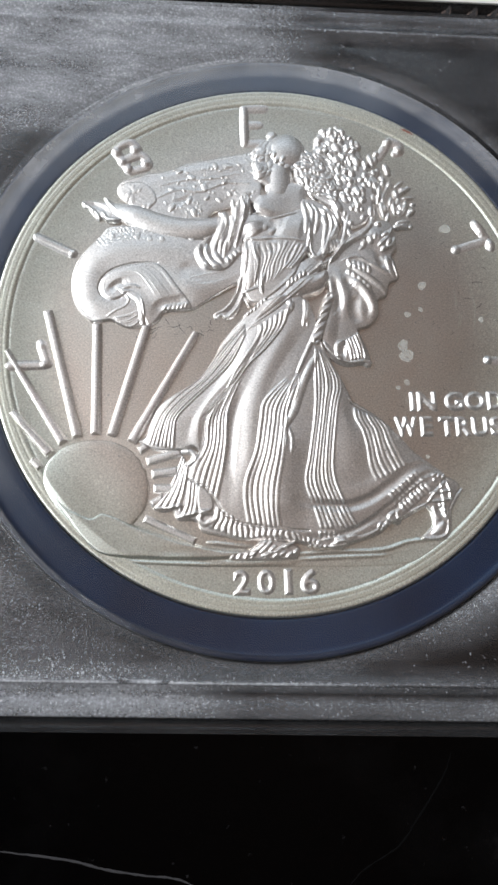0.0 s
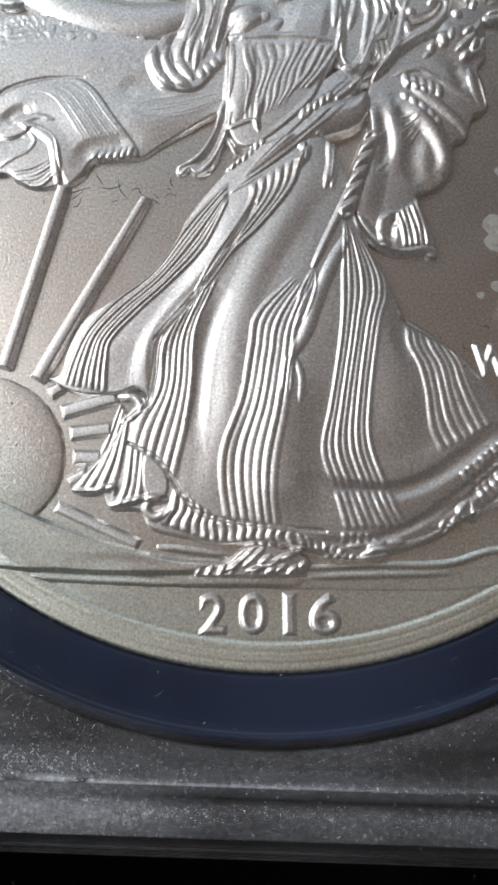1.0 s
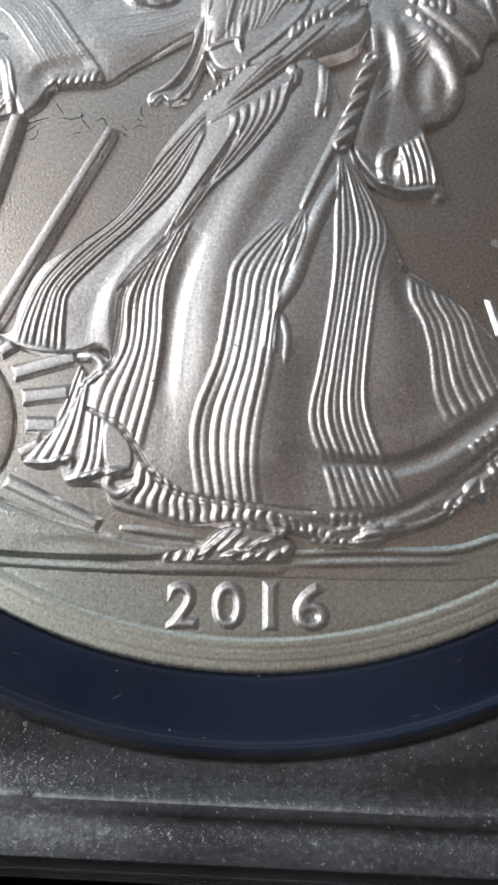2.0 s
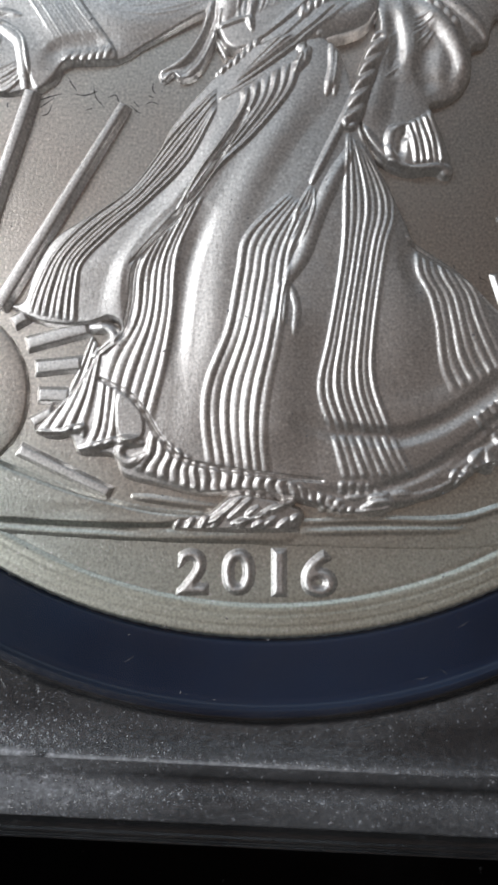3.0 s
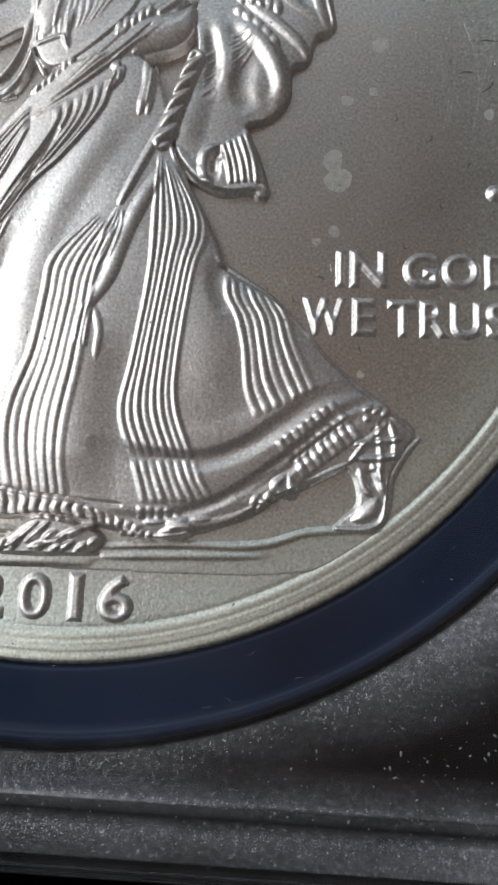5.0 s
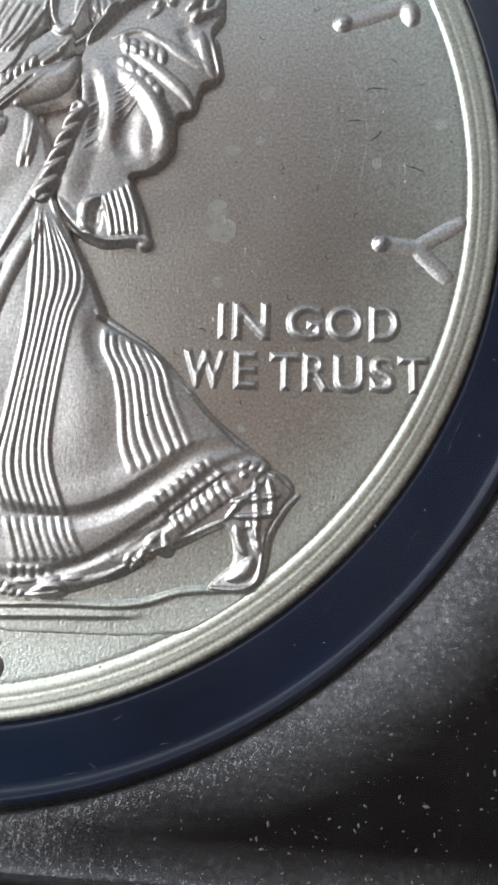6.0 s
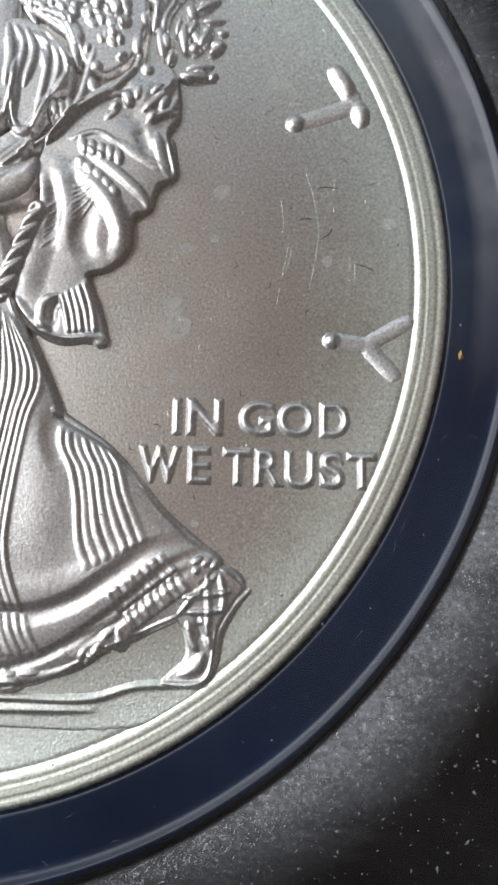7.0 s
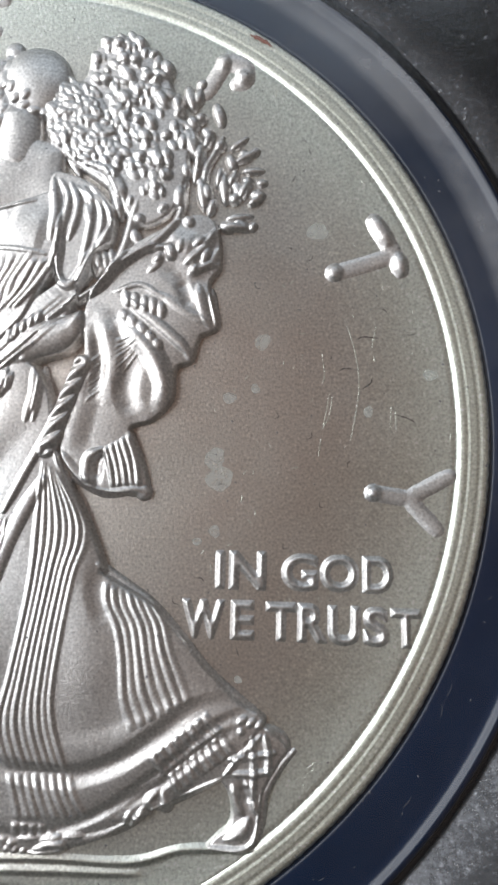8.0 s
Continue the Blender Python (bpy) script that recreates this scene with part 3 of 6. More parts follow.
        for _ in range(3):
            for ax in (0, 1):
                c = np.cumsum(np.pad(g, [(n + 1, n) if k == ax else (0, 0) for k in (0, 1)], mode="edge"), axis=ax)
                m = g.shape[ax]
                g = (np.take(c, range(2 * n + 1, 2 * n + 1 + m), ax) - np.take(c, range(0, m), ax)) / (2 * n + 1)
        self.h = np.where(on, self.h + h * np.clip((g - 0.35) / 0.65, 0, 1), 0)

    def soften(self, times=1):
        for _ in range(times):
            g = np.pad(self.h, 1, mode="edge")
            g = (g[:-2] + 2 * g[1:-1] + g[2:]) / 4
            self.h = (g[:, :-2] + 2 * g[:, 1:-1] + g[:, 2:]) / 4

    def build(self, name, mat, parent, label="", least=0.006, sink=0.01, scale=1.0):
        """One mesh of all that stands proud of the field."""
        on = self.h > least
        cell = on[:-1, :-1] | on[1:, :-1] | on[:-1, 1:] | on[1:, 1:]
        used = np.zeros(self.h.shape, bool)
        for a in (slice(None, -1), slice(1, None)):
            for b in (slice(None, -1), slice(1, None)):
                used[a, b] |= cell
        idx = np.full(self.h.shape, -1)
        idx[used] = np.arange(used.sum())
        jj, ii = np.nonzero(used)
        co = np.stack([(self.x0 + ii * self.step) * MM, (self.y0 + jj * self.step) * MM, np.where(on, self.h * scale, -sink)[used] * MM], 1)
        cj, ci = np.nonzero(cell)
        quad = np.stack([idx[cj, ci], idx[cj, ci + 1], idx[cj + 1, ci + 1], idx[cj + 1, ci]], 1)
        me = bpy.data.meshes.new(name)
        me.vertices.add(len(co))
        me.vertices.foreach_set("co", co.ravel())
        me.loops.add(quad.size)
        me.loops.foreach_set("vertex_index", quad.ravel().astype(np.int32))
        me.polygons.add(len(quad))
        me.polygons.foreach_set("loop_start", np.arange(0, quad.size, 4, dtype=np.int32))
        me.polygons.foreach_set("use_smooth", np.ones(len(quad), bool))
        me.update(calc_edges=True)
        me.validate()
        me.materials.append(mat)
        ob = new(name, me)
        ob.parent = parent
        if label:
            tagged(ob, label)
        return ob


figure = Relief(-17.5, -18.2, 15.5, 18.9, 0.032)
# flying cloak with its scroll
figure.mass(0.16, 0.3, -14.62, 3.95, -14.52, 5.22, -13.96, 6.35, -13.09, 7.41, -11.91, 8.52, -9.33, 8.28, -6.29, 7.39, -4.47, 7.28, -1.6, 6.79, -1.63, 4.37, -2.98, 3.58, -4.93, 2.39, -5.97, 1.77, -7.89, 1.65, -8.33, 0.94, -9.06, 0.48, -9.5, 0.48, -10.38, 0.33, -11.27, 0.65, -11.81, 0.96, -12.6, 0.87, -13.28, 0.87, -14.1, 1.75, -14.58, 2.85)
figure.fold(1.5, 0.16, -5.38, 6.09, -9.31, 6.65, -12.45, 6.11, -13.74, 4.26, -13.53, 2.21, -11.88, 1.42, -10.26, 1.79)
figure.mass(0.1, 0.5, -12.53, 3.47, -12.31, 4.26, -11.52, 4.89, -10.33, 5.27, -8.84, 5.42, -7.93, 4.88, -6.93, 3.44, -6.03, 2.17, -6.26, 1.71, -7.89, 1.59, -8.47, 0.97, -9.06, 0.48, -9.46, 1.41, -9.68, 2.51, -10.2, 2.98, -10.67, 3.05, -10.96, 2.8, -11.67, 2.55, -12.27, 2.8, add=True)
figure.fold(1.0, 0.07, -11.87, 3.46, -11.36, 4.32, -10.17, 4.63, -8.81, 3.77, -7.9, 2.34)
figure.fold(0.4, -0.16, -11.87, 3.24, -11.46, 3.68, -10.81, 3.93)
figure.ridge(0.15, 0.08, -11.12, 3.27, -10.45, 3.55, -9.73, 3.42)
figure.ridge(0.24, 0.14, -11.12, 3.21, -10.37, 2.92, -9.77, 2.41, -9.58, 1.57, -9.5, 0.54, taper=0.5)
figure.ridge(0.09, 0.05, -11.09, 3.18, -10.67, 2.73, -10.54, 2.42, -10.83, 1.98, -11.41, 1.67, -12.05, 1.24, taper=0.6)
figure.ridge(0.08, -0.1, -8.45, 5.45, -10.18, 5.4, -11.73, 4.96, -12.55, 4.19, -12.76, 3.37, -12.45, 2.74, -11.76, 2.42, -11.08, 2.61, taper=0.6)
figure.ridge(0.12, 0.06, -13, 7.41, -14.05, 6.25, -14.6, 4.9, -14.69, 3.48, -14.26, 2.06, -13.34, 1, -12.45, 0.99, taper=0.5)
figure.pleats(12, 0.035, (-11.66, 4.32, -10.77, 4.7, -9.87, 4.5, -9.04, 3.45, -8.25, 2.09), (-10.48, 5.21, -9.29, 5.39, -8.14, 5, -7.11, 3.6, -6.09, 2.33), fade=0.3, sharp=0.9)
figure.pleats(6, 0.07, (-11.63, 1.11, -10.69, 1.29, -9.87, 1.66), (-10.97, 0.43, -10.23, 0.42, -9.59, 0.95), fade=0.05)
figure.pleats(8, 0.03, (-14.6, 4.97, -13.69, 4.65, -12.61, 4.45), (-14.61, 3.7, -13.71, 3.44, -12.7, 3.37), fade=0.25)
figure.bead(-7.87, 1.87, 0.28, 0.14, 51, 0.1)
figure.bead(-7.54, 1.90, 0.31, 0.14, 55, 0.1)
figure.bead(-7.21, 1.93, 0.33, 0.14, 58, 0.1)
figure.bead(-6.88, 1.98, 0.34, 0.14, 59, 0.1)
figure.bead(-6.59, 2.02, 0.34, 0.14, 64, 0.1)
figure.bead(-6.33, 2.06, 0.29, 0.14, 67, 0.1)
figure.fold(0.5, -0.12, -8.57, 1.56, -8.05, 2.15, -6.27, 2.52)
# bands of the cloak under the sleeve
figure.pleats(7, 0.035, (-6.51, 4.17, -5.38, 4.48, -4.12, 4.7, -2.67, 4.85), (-5.53, 3.65, -4.48, 3.59, -3.28, 3.9, -2.07, 4.59))
figure.fold(0.9, 0.08, -7.17, 3.92, -5.08, 3.34, -2.68, 3.9)
figure.fold(0.6, -0.06, -6.73, 4.61, -5.98, 5.19, -4.78, 4.86)
# lace on the cloak's upper edge
figure.hatch(0.3, 0.03, 35, -13.18, 7.41, -11.91, 8.52, -10.86, 8.65, -9.18, 8.12, -8.26, 7.66, -7.95, 7.07, -9.16, 7.27, -10.82, 7.14, -12.38, 6.76)
figure.bead(-11.89, 7.54, 0.39, 0.22, -89, 0.07)
figure.bead(-9.98, 7.46, 0.33, 0.22, -89, 0.07)
figure.bead(-9.07, 7.32, 0.31, 0.22, -89, 0.07)
figure.bead(-8.15, 7.29, 0.30, 0.22, -86, 0.07)
figure.bead(-5.93, 7.20, 0.32, 0.22, -90, 0.07)
# veil with stars, behind the arm
figure.mass(0.07, 0.9, -11.63, 11.6, -11.4, 12.27, -10.64, 12.71, -9.41, 12.95, -7.87, 13.28, -6.33, 13.96, -4.78, 14.3, -3.22, 14.68, -1.66, 14.95, -0.56, 14.95, -0.62, 11.08, -1.4, 10.41, -2.01, 10.58, -3.25, 10.08, -4.17, 9.75, -4.93, 9.09, -5.69, 8.83, -6.61, 8.93, -8.13, 9.26, -9.51, 9.6, -10.43, 10.26, -11.37, 10.93)
figure.mass(0.06, 0.6, -11.53, 11.6, -11.09, 12.17, -9.86, 12.27, -8.93, 11.6, -8.61, 10.59, -9.36, 10.1, -10.44, 10.36, -11.27, 10.93, add=True)
figure.fold(0.9, -0.05, -8.16, 11.93, -6.63, 12.16, -5.09, 12.43)
figure.fold(0.8, 0.05, -8.48, 12.78, -6.33, 13.45, -3.85, 13.79, -1.04, 14.13)
figure.hatch(0.3, 0.01, 40, -6.33, 13.79, -3.22, 14.47, -0.72, 14.82, -0.78, 11.24, -2.01, 10.74, -4.17, 9.92, -5.69, 9.03, -6.55, 9.42, -7.47, 10.42, -7.24, 11.43, -6.32, 11.59)
figure.hatch(0.32, 0.015, 50, -10.94, 12.44, -9.25, 12.37, -8.61, 10.76, -8.13, 9.43, -9.36, 9.7, -10.44, 10.36, -11.22, 11.1)
figure.sprays(12, 12, 0.24, 0.06, -11.53, 11.6, -11.09, 12.17, -9.86, 12.27, -8.93, 11.6, -8.61, 10.59, -9.36, 10.1, -10.44, 10.36, -11.27, 10.93, lean=70)
figure.fold(0.35, -0.06, -7.07, 10.42, -6.31, 10.82, -5.85, 11.02)
figure.sprays(41, 70, 0.13, 0.05, -8.2, 13.0, -6.3, 13.8, -3.2, 14.4, -0.8, 14.8, -0.8, 11.3, -2.0, 10.8, -4.2, 10.0, -5.7, 9.1, -7.4, 9.6, -8.3, 10.6, lean=20, spread=90, spacing=2.2)
figure.sprays(42, 16, 0.26, 0.09, -7.9, 12.9, -4.8, 13.9, -1.2, 14.4, -1.0, 11.6, -2.4, 11.0, -4.4, 10.4, -5.9, 9.6, -7.6, 10.2, lean=40, spread=90, spacing=3.2)
figure.ridge(0.14, 0.05, -11.2, 12.3, -9.41, 12.95, -7.87, 13.2, -6.33, 13.85, -4.78, 14.2, -3.22, 14.55, -1.66, 14.85, taper=0.6)
figure.ridge(0.12, 0.05, -8.6, 10.9, -7.0, 11.6, -5.1, 11.5, -3.4, 12.2, -1.4, 12.1, taper=0.5)
figure.ridge(0.1, 0.04, -8.3, 12.0, -6.4, 12.5, -4.3, 12.6, -2.2, 13.1, taper=0.5)
figure.sprays(43, 34, 0.13, 0.05, -12.9, 7.5, -11.9, 8.45, -10.8, 8.55, -9.2, 8.0, -8.3, 7.6, -8.0, 7.1, -9.2, 7.3, -10.8, 7.2, -12.3, 6.9, lean=40, spread=70, spacing=1.6)
# lifted arm and hand
figure.mass(0.14, 0.25, -14.25, 10.51, -13.8, 10.7, -12.43, 10.57, -12.62, 11.04, -12.25, 10.83, -11.5, 10.17, -11.12, 9.44, -11.47, 8.91, -12.23, 8.91, -12.69, 9.24, -12.93, 9.05, -13.3, 9.38, -13.68, 9.91, -14.09, 10.11)
figure.ridge(0.13, 0.12, -14.22, 10.47, -13.69, 10.11, -13.31, 9.51)
figure.ridge(0.13, 0.12, -13.51, 10.04, -13.06, 9.51, -12.87, 9.11)
figure.ridge(0.17, 0.14, -12.65, 9.77, -12.33, 9.18, -11.41, 9.04)
figure.ridge(0.16, 0.14, -12.56, 10.94, -12.05, 10.3, -11.37, 9.64)
figure.fold(0.35, -0.1, -13.64, 10.44, -12.87, 10.1, -12.34, 9.77)
figure.ridge(0.92, 0.44, -11.55, 9.93, -10.42, 9.5, -8.89, 8.84, -7.21, 8.37, -5.39, 8.27, -3.5, 8.76, taper=0.62, top=True, power=2.2)
# sleeve at the elbow
figure.mass(0.34, 0.3, -4.93, 7.38, -4.11, 7.94, -3.92, 9.15, -3.4, 9.75, -2.94, 9.41, -2.07, 11.08, -1.46, 10.74, -1.43, 8.42, -2.05, 7.28, -2.36, 6.14, -3.03, 5.18, -3.73, 4.76, -4.72, 4.93, -5.38, 5.67, -5.5, 6.64)
figure.ridge(0.32, 0.2, -5.32, 6.86, -5.38, 6.09, -5.02, 5.34, -4.48, 4.93)
figure.ridge(0.26, 0.2, -4.72, 6.86, -4.72, 6.08, -4.33, 5.34, -3.7, 4.95)
figure.ridge(0.3, 0.22, -3.8, 9.68, -3.4, 9.09, -3.71, 7.93, -4.23, 6.96, -4.29, 6.21, -3.63, 5.34)
figure.ridge(0.2, 0.15, -3.31, 9.15, -3.2, 8.26, -3.63, 7.18, -3.81, 6.21)
figure.ridge(0.2, 0.16, -2.88, 9.41, -2.89, 7.93, -3.32, 6.86, -3.51, 5.82)
figure.ridge(0.2, 0.18, -2.32, 10.58, -2.52, 8.75, -2.9, 7.28, -3.21, 6.3)
figure.ridge(0.2, 0.16, -1.83, 10.81, -2.03, 9.08, -2.35, 7.77, -2.66, 6.79)
figure.fold(0.5, -0.2, -4.11, 7.61, -4.48, 6.63, -4.24, 5.82)
figure.bead(-3.21, 5.58, 0.27, 0.2, -63, 0.14)
figure.bead(-2.91, 5.83, 0.27, 0.2, -64, 0.14)
figure.bead(-2.62, 6.08, 0.28, 0.2, -69, 0.14)
figure.bead(-2.36, 6.33, 0.27, 0.2, -77, 0.14)
# skirt
figure.mass(0.3, 0.5, -1.6, 1.58, -3.6, -0.64, -4.34, -2.14, -5.46, -3.62, -7.21, -4.76, -8.22, -5.54, -8.9, -6.83, -9.2, -7.86, -9.7, -8.14, -8.68, -8.72, -7.72, -8.89, -6.66, -8.82, -5.92, -8.6, -5.46, -8.92, -5.79, -9.5, -6.31, -10, -7.25, -11.39, -8.59, -12.83, -7.33, -13.03, -6.89, -13.69, -5.68, -13.79, -5.2, -14.52, -3.78, -14.88, -2.33, -15.18, -0.67, -15.01, 1.21, -15.31, 2.86, -15.82, 4.74, -15.61, 5.99, -15.19, 6.68, -14.79, 7.68, -14.16, 9.49, -13.33, 10.49, -12.8, 11.27, -11.66, 11.86, -10.82, 10.81, -10.2, 9.51, -9.03, 8.52, -7.9, 7.41, -6.76, 5.54, -5.63, 5.6, -5.49, 4.93, -3.88, 4.08, -2.3, 3.48, -0.93, 3.02, 1.39, 2.14, 2.56, 0.35, 2.55, dome=0.14)
# train at the back, with its pleats
figure.pleats(7, 0.2, (-2.03, 0.53, -3.81, -1.34, -5.25, -3.4, -6.95, -4.82, -8.07, -6.1, -8.67, -7.31, -9.05, -8.4), (-2.02, -0.4, -3.03, -2.47, -4.46, -4, -5.79, -5.3, -6.9, -6.53, -7.08, -7.52, -7.13, -8.78), fade=0.03, sharp=0.8)
figure.fold(0.8, 0.15, -1.02, -0.21, -2.81, -3.31, -4.21, -5.33, -5.23, -6.89, -5.67, -8.63)
figure.fold(0.3, -0.06, -1.4, -1.66, -2.9, -3.72, -4.49, -5.52, -5.17, -6.85, -5.22, -8.59, -5.53, -9.67)
figure.ridge(0.12, -0.2, -0.8, -0.55, -2.49, -3.41, -3.75, -4.99, -4.88, -6.45, -5.12, -8.08, -5.47, -9.3, -6.31, -9.89, taper=0.6)
figure.ridge(0.22, 0.2, -6.61, -8.93, -6.02, -8.92, -5.69, -9.29, -6, -9.68, -6.45, -10, taper=0.6)
figure.fold(0.6, 0.16, -6.44, -9.08, -5.9, -9.2, -5.89, -9.68)
# first panel of pleats
figure.pleats(6, 0.1, (-4, -5.29, -4.83, -6.85, -5.05, -8.59, -5.78, -9.89, -6.13, -10.85), (-2.42, -3.83, -3.26, -5.95, -3.39, -8.15, -3.7, -10.31, -4.16, -12.64), fade=0.03, sharp=0.8, wave=0.07)
# second panel of pleats
figure.pleats(7, 0.1, (0.75, -3.8, -0.83, -5.38, -1.18, -6.82, -1.59, -9, -2.25, -10.83, -2.4, -12.21, -2.17, -14.19), (1.49, -4.36, 0.97, -5.92, 0.79, -7.47, 0.54, -9.42, 0.12, -11.56, 0.04, -13.04, 0.21, -14.45), fade=0.03, sharp=0.8, wave=0.07)
figure.fold(1.9, 0.26, 0.75, -7.6, 0.25, -9.4, 0.1, -11.5, 0.0, -14.2)
# third panel of pleats
figure.pleats(8, 0.11, (2.97, -1.34, 2.82, -3.73, 2.71, -5.97, 2.21, -9.25, 1.85, -11.19, 2.28, -12.77), (3.59, -1.79, 4.67, -3.36, 4.92, -4.48, 4.51, -5.94, 4.02, -9.23, 4.05, -10.95, 4.75, -12.89), fade=0.03, sharp=1.0, wave=0.07)
figure.pleats(8, 0.09, (2.32, -12.92, 2.55, -13.72, 2.76, -14.55), (4.79, -12.89, 5.1, -13.69, 5.57, -14.41), fade=0.1, sharp=1.0)
figure.fold(0.5, -0.16, 1.23, -12.46, 2.91, -12.84, 4.78, -12.96, 6.43, -12.44, 7.86, -11.46, 9.31, -10.48, 10.77, -10.13)
figure.fold(0.95, 0.06, 2.55, -14.29, 4.2, -14.05, 5.83, -13.49, 7.47, -12.41, 9.11, -11.22, 10.77, -10.34)
figure.fold(0.75, 0.08, 4.34, -12.07, 5.79, -11.93, 7.23, -11.37, 8.47, -10.71, 9.93, -10.15)
figure.pleats(5, 0.1, (2.63, -14.59, 2.66, -15.1), (4.29, -14.68, 4.22, -15.2), fade=0.2)
figure.bead(3.29, -15.17, 0.42, 0.12, 4, 0.12)
figure.bead(4.12, -15.10, 0.42, 0.12, 6, 0.12)
figure.bead(4.96, -15.02, 0.42, 0.12, 4, 0.12)
# fourth panel of pleats
figure.pleats(7, 0.1, (5.54, -5.91, 5.6, -6.71, 5.99, -7.57, 6.23, -8.75, 6.41, -10.23, 6.82, -11.38), (7.56, -6.78, 8.1, -7.52, 8.39, -8.48, 8.76, -9.33, 9.2, -10.16), fade=0.04, sharp=1.0, wave=0.07)
figure.ridge(0.12, 0.1, 5.31, -5.31, 6.42, -6.04, 7.52, -6.82, 8.67, -8.04, 9.62, -9.13, 10.76, -10.07, 11.57, -10.63, taper=0.6)
figure.fold(0.5, -0.1, 5.3, -5.6, 5.35, -6.6, 5.75, -7.5)
figure.fold(1.3, 0.1, 4.6, -4.2, 5.0, -6.5, 5.2, -9.0, 5.1, -11.0)
figure.fold(0.3, -0.12, 1.76, -15.03, 3.61, -14.98, 5.45, -14.43, 6.87, -13.57, 8.3, -12.5, 9.94, -11.1, 11.6, -10.32)
figure.pleats(8, 0.13, (7.58, -12.18, 7.84, -12.54, 8.15, -12.87), (9.68, -10.52, 9.96, -10.88, 10.33, -11.18), fade=0.1)
figure.pleats(8, 0.12, (8.27, -12.87, 8.45, -13.17, 8.67, -13.52), (10.33, -11.18, 10.55, -11.58, 10.83, -11.88), fade=0.1)
figure.fold(0.3, -0.12, 6.44, -14.14, 8.04, -13.18, 9.43, -12.02, 10.64, -11.17)
figure.ridge(0.14, 0.16, 7.78, -14.09, 8.69, -13.76, 9.49, -13.33, 10.39, -12.9, taper=0.6)
figure.ridge(0.2, 0.14, 7.95, -13.38, 7.66, -13.79, 8.29, -14.08, 8.16, -13.48)
figure.bead(6.91, -14.32, 0.25, 0.14, 55, 0.16)
figure.bead(7.13, -14.46, 0.29, 0.14, 61, 0.16)
figure.bead(7.37, -14.16, 0.32, 0.14, 53, 0.16)
figure.bead(7.53, -14.25, 0.16, 0.14, 20, 0.16)
figure.bead(7.17, -14.34, 0.24, 0.14, -29, 0.16)
figure.ridge(0.2, 0.1, 3.83, -15.28, 5.47, -15.17, 6.68, -14.79, 7.78, -14.09, taper=0.6)
# ruffled hem
figure.pleats(4, 0.13, (-6.61, -9.14, -7.43, -11.18, -8.52, -12.83), (-6.16, -9.93, -6.4, -11.81, -6.7, -13.03), sharp=1.0)
figure.pleats(3, 0.1, (-6.13, -10.85, -6.34, -12.65, -6.73, -13.53), (-5.43, -11.38, -5.5, -12.64, -5.59, -13.31))
figure.mass(0.5, 0.35, -5.49, -11.42, -4.78, -11.84, -4.46, -12.43, -4.53, -13.06, -5.17, -13.31, -5.54, -12.75)
figure.ridge(0.16, 0.16, -8.59, -12.87, -7.79, -12.99, -7.21, -12.82, -6.71, -12.75, -6.74, -13.07)
figure.ridge(0.16, 0.18, -6.94, -13.53, -6.21, -13.4, -5.28, -13.17, -4.55, -13.1)
figure.ridge(0.2, 0.18, -4.52, -13.31, -5.17, -13.31, -5.39, -13.69, -5.01, -14, -4.43, -13.68)
figure.ridge(0.1, -0.18, -6.17, -10.92, -5.07, -11.48, -4.46, -12.18, -3.92, -13.06, -3.01, -13.88, -1.3, -14.25, 0.37, -14.45, 2.04, -14.59, taper=0.7)
figure.pleats(6, 0.17, (-4.2, -12.81, -4.47, -13.58, -4.88, -14.27), (-2.44, -13.99, -2.44, -14.71, -2.37, -15.12), fade=0.1, wave=0.1)
figure.pleats(8, 0.15, (-2.44, -13.99, -2.44, -14.61, -2.33, -15.08), (0.79, -14.53, 0.75, -14.9, 0.79, -15.27), fade=0.1, wave=0.1)
figure.pleats(6, 0.12, (0.79, -14.59, 0.89, -15.01, 1.1, -15.35), (2.87, -15.31, 2.83, -15.51, 2.82, -15.8), fade=0.15, wave=0.1)
# sandalled feet
figure.mass(0.25, 0.3, -3.34, -16.39, -3.04, -15.94, -2.11, -15.84, -1.29, -15.22, -0.46, -15.16, 1.2, -15.62, 1.33, -16.13, 0.79, -16.38, -1.28, -16.39)
figure.bead(-3.22, -16.21, 0.22, 0.13, 56, 0.2)
figure.bead(-2.75, -16.19, 0.25, 0.13, 56, 0.2)
figure.bead(-2.25, -16.16, 0.27, 0.13, 58, 0.2)
figure.bead(-1.75, -16.09, 0.32, 0.13, 54, 0.2)
figure.bead(-0.92, -15.63, 0.62, 0.13, 42, 0.2)
figure.bead(-0.48, -15.75, 0.33, 0.13, 35, 0.2)
figure.bead(0.14, -16.12, 0.34, 0.13, 33, 0.2)
figure.bead(0.66, -16.16, 0.30, 0.13, 38, 0.2)
figure.bead(1.07, -15.98, 0.23, 0.13, 40, 0.2)
figure.bead(0.48, -15.59, 0.39, 0.13, 37, 0.2)
figure.bead(-0.23, -16.18, 0.26, 0.13, 28, 0.2)
figure.bead(0.84, -15.43, 0.27, 0.13, 18, 0.2)
figure.bead(-0.86, -16.18, 0.24, 0.13, 30, 0.2)
figure.ridge(0.1, 0.16, -2.1, -16.2, -1.45, -15.75, -0.95, -15.3, taper=0.6)
figure.ridge(0.1, 0.16, -1.2, -16.2, -0.5, -16.0, 0.1, -15.85, taper=0.6)
figure.ridge(0.1, 0.16, -0.3, -15.95, 0.2, -15.65, 0.75, -15.5, taper=0.6)
